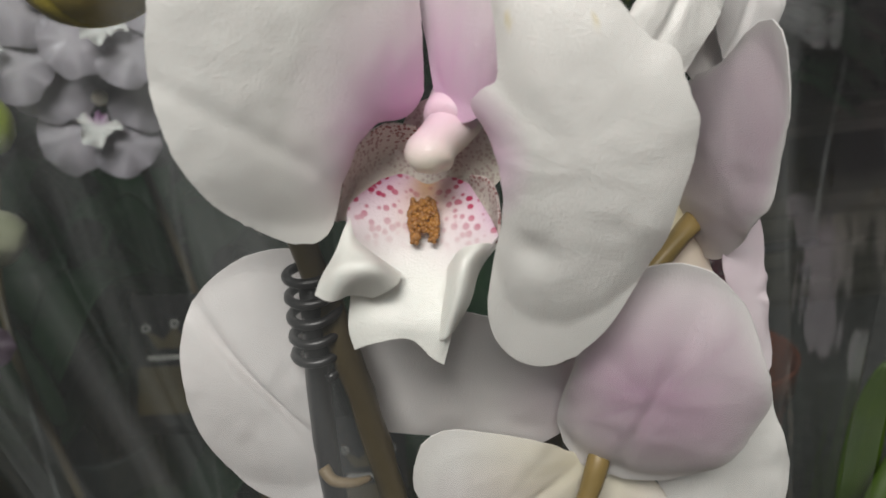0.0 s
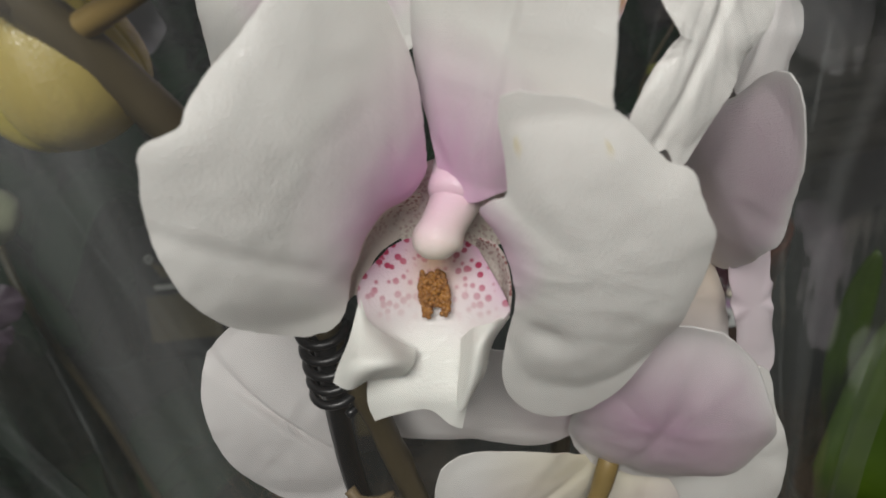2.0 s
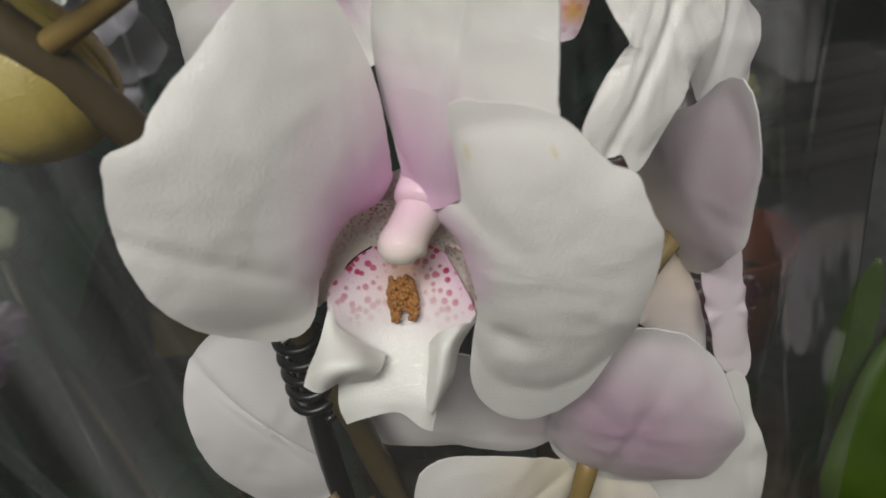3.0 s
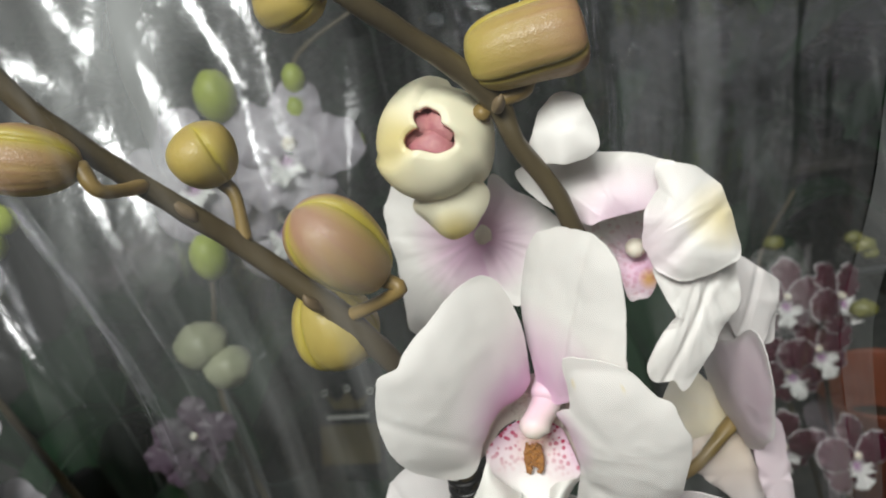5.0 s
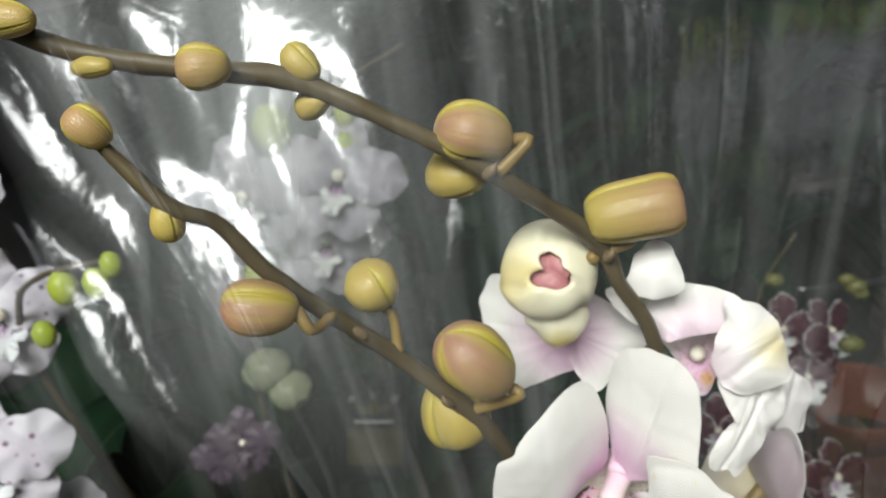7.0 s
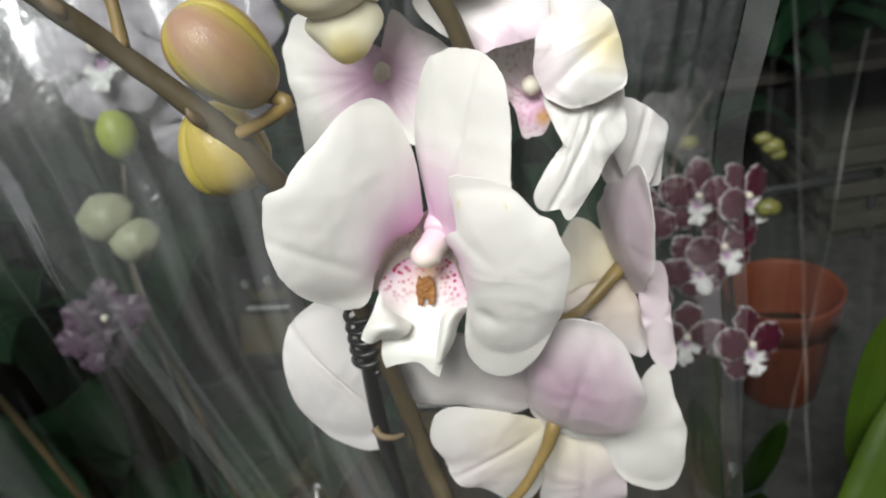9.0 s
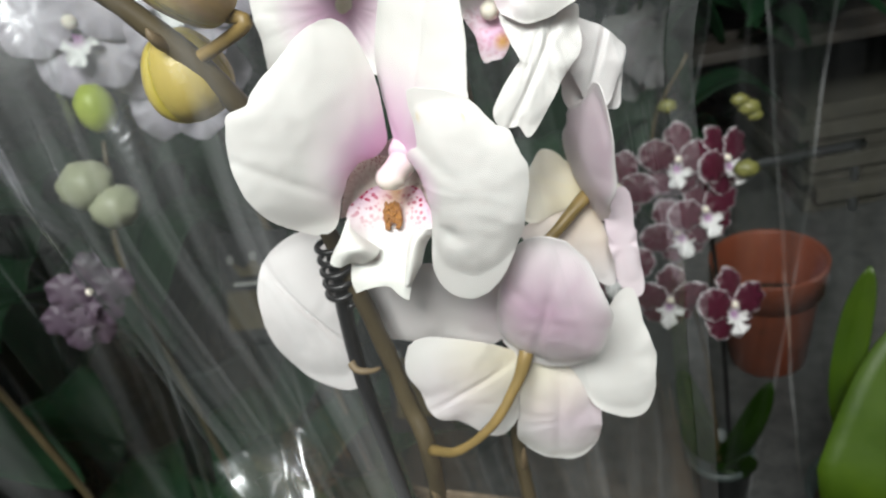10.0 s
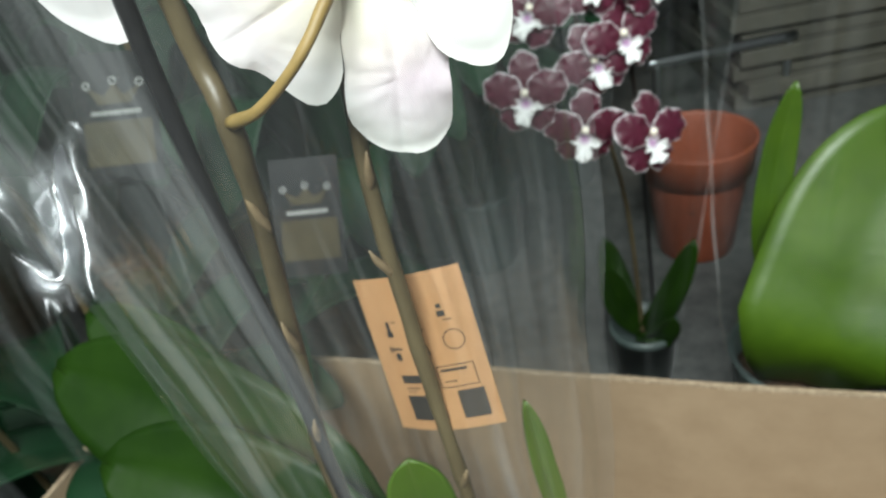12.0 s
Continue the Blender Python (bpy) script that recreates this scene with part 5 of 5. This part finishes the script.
white = thing("orchid_plant", W2, "white orchid, petals greyed for shade, with lime-green buds in a hazy sleeve", "orchid")
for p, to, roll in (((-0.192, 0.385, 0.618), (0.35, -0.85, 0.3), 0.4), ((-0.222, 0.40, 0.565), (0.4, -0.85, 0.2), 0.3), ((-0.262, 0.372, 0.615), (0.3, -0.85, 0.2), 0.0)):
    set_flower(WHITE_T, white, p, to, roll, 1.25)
tube("stem", [W2 + Vector((0, 0, 0.1)), (-0.23, 0.46, 0.4), (-0.24, 0.45, 0.58), (-0.21, 0.46, 0.66), (-0.15, 0.47, 0.69)], [0.003, 0.003, 0.0025, 0.002, 0.0013], STEM, white)
for p, r in (((-0.2291, 0.3798, 0.6606), 0.016), ((-0.1837, 0.4042, 0.6582), 0.009), ((-0.1867, 0.3999, 0.638), 0.009), ((-0.1554, 0.4082, 0.6076), 0.008), ((-0.2404, 0.3269, 0.5711), 0.014)):
    ball("bud", p, r, LIME, white, squash=(0.85, 0.85, 1.1))
for p, r in (((-0.2000, 0.2390, 0.556), 0.0145), ((-0.188, 0.237, 0.543), 0.013)):
    ball("bud", p, r, BUD_GREY, white, squash=(1, 0.9, 0.85), rough=0.15)

# ---- lilac orchid low on the other side ----
LILAC_T = template(LILAC, 0.85, 0.8, LILAC, 0, 21)
W3 = Vector((-0.30, 0.36, FLOOR))
lilac = thing("orchid_plant", W3, "lilac orchid wrapped among the other plants", "orchid")
for p, to, roll in (((-0.263, 0.277, 0.472), (0.4, -0.85, 0.2), 0.2), ((-0.30, 0.30, 0.44), (0.4, -0.9, 0.2), 0.0)):
    set_flower(LILAC_T, lilac, p, to, roll, 0.75)
tube("stem", [W3 + Vector((0, 0, 0.1)), (-0.29, 0.35, 0.3), (-0.285, 0.34, 0.45), (-0.27, 0.36, 0.54)], [0.003, 0.003, 0.0025, 0.0015], STEM, lilac)
for plant, at_p, sd in ((spotted, W1, 1.0), (white, W2, 2.0), (lilac, W3, 3.0)):
    for k in range(6):
        a = k * 1.05 + sd
        dx, dy = math.cos(a), math.sin(a)
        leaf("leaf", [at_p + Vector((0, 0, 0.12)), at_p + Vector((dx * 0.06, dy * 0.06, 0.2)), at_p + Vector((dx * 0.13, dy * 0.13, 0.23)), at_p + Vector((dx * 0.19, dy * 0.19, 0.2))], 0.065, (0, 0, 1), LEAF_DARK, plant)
    lathe("pot", [(0.045, 0.001), (0.058, 0.11), (0.062, 0.12), (0.057, 0.12), (0.04, 0.006), (0, 0.006)], SMALL_POT, plant, at_p)
for sd, sh in ((11.0, (-0.36, 0.30, 0)), (13.0, (-0.215, 0.46, 0)), (17.0, (-0.285, 0.35, 0))):
    sleeve("plant_sleeve", [(FLOOR + 0.002, -0.06, 0.06, 0, -0.06, 0.06), (0.15, -0.07, 0.07, 0, -0.07, 0.07), (0.4, -0.1, 0.1, 0, -0.1, 0.1), (0.66, -0.13, 0.13, 0, -0.12, 0.12)], FILM_HAZED,
           "clear plastic sleeve with painted light haze round a neighbouring orchid", folds=0.007, seed=sd, shift=sh, jag=0.01)

# ---- black printed labels on the wraps behind ----
for p, wide, high, lean in (((-0.0985, 0.356, 0.315), 0.048, 0.082, -0.1), ((-0.2195, 0.386, 0.395), 0.058, 0.09, -0.1)):
    m = facing(p, (0.12, -0.85, 0.5)) @ Matrix.Rotation(lean, 4, "Z")
    lab = thing("plant_label", p, "black plant label with a pale crown over a gold panel", "plant label")

    def flat(name, bm, mat, lift):
        for v in bm.verts:
            v.co = m @ (v.co + Vector((0, 0, lift)))
        return part(name, bm, mat, lab)

    flat("back", box_bm(wide, high, 0.0008), LABEL_BLACK, 0)
    bm = strip_bm(-wide * 0.4, -high * 0.36, wide * 0.42, 0.0 - high * 0.02)
    flat("gold_panel", bm, LABEL_GOLD, 0.001)
    flat("word_bar", strip_bm(-wide * 0.3, high * 0.025, wide * 0.3, high * 0.06), LABEL_WHITE, 0.001)
    bm = bmesh.new()
    base_z = high * 0.11
    pts = [(-0.2, 0), (-0.32, 0.2), (-0.12, 0.1), (0.0, 0.24), (0.12, 0.1), (0.32, 0.2), (0.2, 0)]
    bm.faces.new([bm.verts.new((x * wide, base_z + y * wide, 0)) for x, y in reversed(pts)])
    flat("crown", bm, LABEL_GOLD, 0.001)
    for x, y in ((-0.32, 0.23), (0.0, 0.27), (0.32, 0.23)):
        flat("crown_tip", ring_bm(x * wide, base_z + y * wide, wide * 0.05, wide * 0.022), LABEL_WHITE, 0.0012)

# ---- further back: rod, cardboard stack, dark foliage ----
rod = tube("metal_rod", [(0.25, 1.115, 0.083), (0.36, 1.13, 0.083), (0.50, 1.15, 0.083)], [0.008, 0.008, 0.008], METAL)
tagged(rod, "thin galvanised metal tube of a low rack", "metal tube")
for x in (0.27, 0.49):
    tagged(tube("rack_leg", [(x, 1.118 + (x - 0.27) * 0.16, FLOOR), (x, 1.118 + (x - 0.27) * 0.16, 0.02), (x, 1.118 + (x - 0.27) * 0.16, 0.083)], [0.007] * 3, METAL), "short metal leg under the rack tube", "rack leg")
shelf = thing("plant_rack", (0.30, 1.05, FLOOR), "dark low plant rack with a slatted top over a metal rail", "plant rack")
for k in range(7):
    bm = box_bm(0.72, 0.062, 0.016, 0.003)
    bmesh.ops.transform(bm, matrix=pose(0.40, 1.06 + 0.085 * k, 0.31 + 0.002 * math.sin(k * 2.2), 0, 0.4 * math.sin(k * 1.3), 3), verts=bm.verts)
    part("slat", bm, RACK, shelf)
for x, y in ((0.08, 1.04), (0.72, 1.075), (0.06, 1.56), (0.70, 1.60)):
    bm = box_bm(0.028, 0.028, 0.345, 0.003)
    bmesh.ops.translate(bm, vec=(x, y, FLOOR + 0.1725), verts=bm.verts)
    part("leg", bm, RACK, shelf)
for k in range(7):
    bm = box_bm(0.5, 0.34, 0.028, 0.003)
    bmesh.ops.transform(bm, matrix=pose(0.64 + 0.012 * math.sin(k * 2.1), 1.34 + 0.01 * math.cos(k * 3.0), FLOOR + 0.0145 + 0.029 * k, 0, 0, 6 + 1.5 * math.sin(k)), verts=bm.verts)
    tagged(part("flat_carton", bm, CARTON_GREY), "flattened weathered grey-brown carton in a low stack", "carton", "stacked cartons")
# filler plants, added to cover bright floor with dark green
DARK_AT = Vector((-0.55, 0.75, FLOOR))
dark = thing("leafy_plant", DARK_AT, "dark leafy potted plant added among the orchids to fill the dim background", "potted plant", "dark potted plants")
for k in range(14):
    a = k * 2.4
    dx, dy, ln = math.cos(a), math.sin(a), 0.12 + 0.05 * math.sin(k * 1.7)
    top = 0.26 + 0.014 * k
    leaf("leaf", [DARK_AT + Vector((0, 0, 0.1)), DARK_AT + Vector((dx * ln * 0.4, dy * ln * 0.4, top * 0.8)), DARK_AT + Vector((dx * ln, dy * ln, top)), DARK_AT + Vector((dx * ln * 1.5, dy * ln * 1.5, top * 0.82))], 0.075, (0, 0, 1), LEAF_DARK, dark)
lathe("pot", [(0.045, 0.001), (0.058, 0.11), (0.062, 0.12), (0.057, 0.12), (0.04, 0.006), (0, 0.006)], SMALL_POT, dark, DARK_AT)
for x, y, a in ((-0.32, 0.72, 40), (-0.16, 0.66, 100), (-0.1, 0.85, 250), (-0.25, 0.95, 10), (-0.5, 0.98, 300), (-0.75, 0.9, 77), (-0.62, 0.5, 140), (-0.03, 0.80, 71), (0.10, 1.0, 33), (-0.6, 0.28, 210), (-0.45, 0.08, 95)):
    copy_thing(dark, pose(x, y, FLOOR, 0, 0, a))
for x, y, sd in ((-0.03, 0.78, 23.0), (0.10, 0.97, 29.0)):
    sleeve("plant_sleeve", [(FLOOR + 0.002, -0.06, 0.06, 0, -0.06, 0.06), (0.2, -0.09, 0.09, 0, -0.08, 0.08), (0.45, -0.13, 0.13, 0, -0.11, 0.11), (0.74, -0.16, 0.16, 0, -0.14, 0.14)], FILM_GLINT,
           "glossy clear sleeve round a dark leafy plant", folds=0.012, seed=sd, shift=(x, y, 0), jag=0.015)
rng = random.Random(5)
verts, faces = [], []
for k in range(2900):
    x, y, z0 = rng.uniform(-1.6, 1.6), rng.uniform(1.5, 2.1), rng.uniform(0.0, 1.3)
    if k >= 2200:
        x, y, z0 = rng.uniform(0.05, 0.85), rng.uniform(1.04, 1.6), rng.uniform(0.36, 0.62)
    a, ln, wd = rng.uniform(0, 6.28), rng.uniform(0.12, 0.32), rng.uniform(0.012, 0.04)
    dx, dy = math.cos(a), math.sin(a)
    b0 = len(verts)
    for i in range(5):
        s = i / 4
        hw = wd * math.sin(math.pi * min(0.97, s * 0.85 + 0.12))
        c = Vector((x + dx * ln * s, y + dy * ln * s, FLOOR + z0 + ln * (0.9 * s - 0.8 * s * s)))
        verts += [c + Vector((-dy, dx, 0.2)) * hw, c - Vector((0, 0, 0.15 * hw)), c + Vector((dy, -dx, 0.2)) * hw]
    for i in range(4):
        q = b0 + i * 3
        faces += [(q, q + 1, q + 4, q + 3), (q + 1, q + 2, q + 5, q + 4)]
tagged(link_mesh("foliage", from_lists("foliage", verts, faces), LEAF_DARK), "mass of shade-darkened green foliage at the back of the hall", "foliage", kind="stuff")
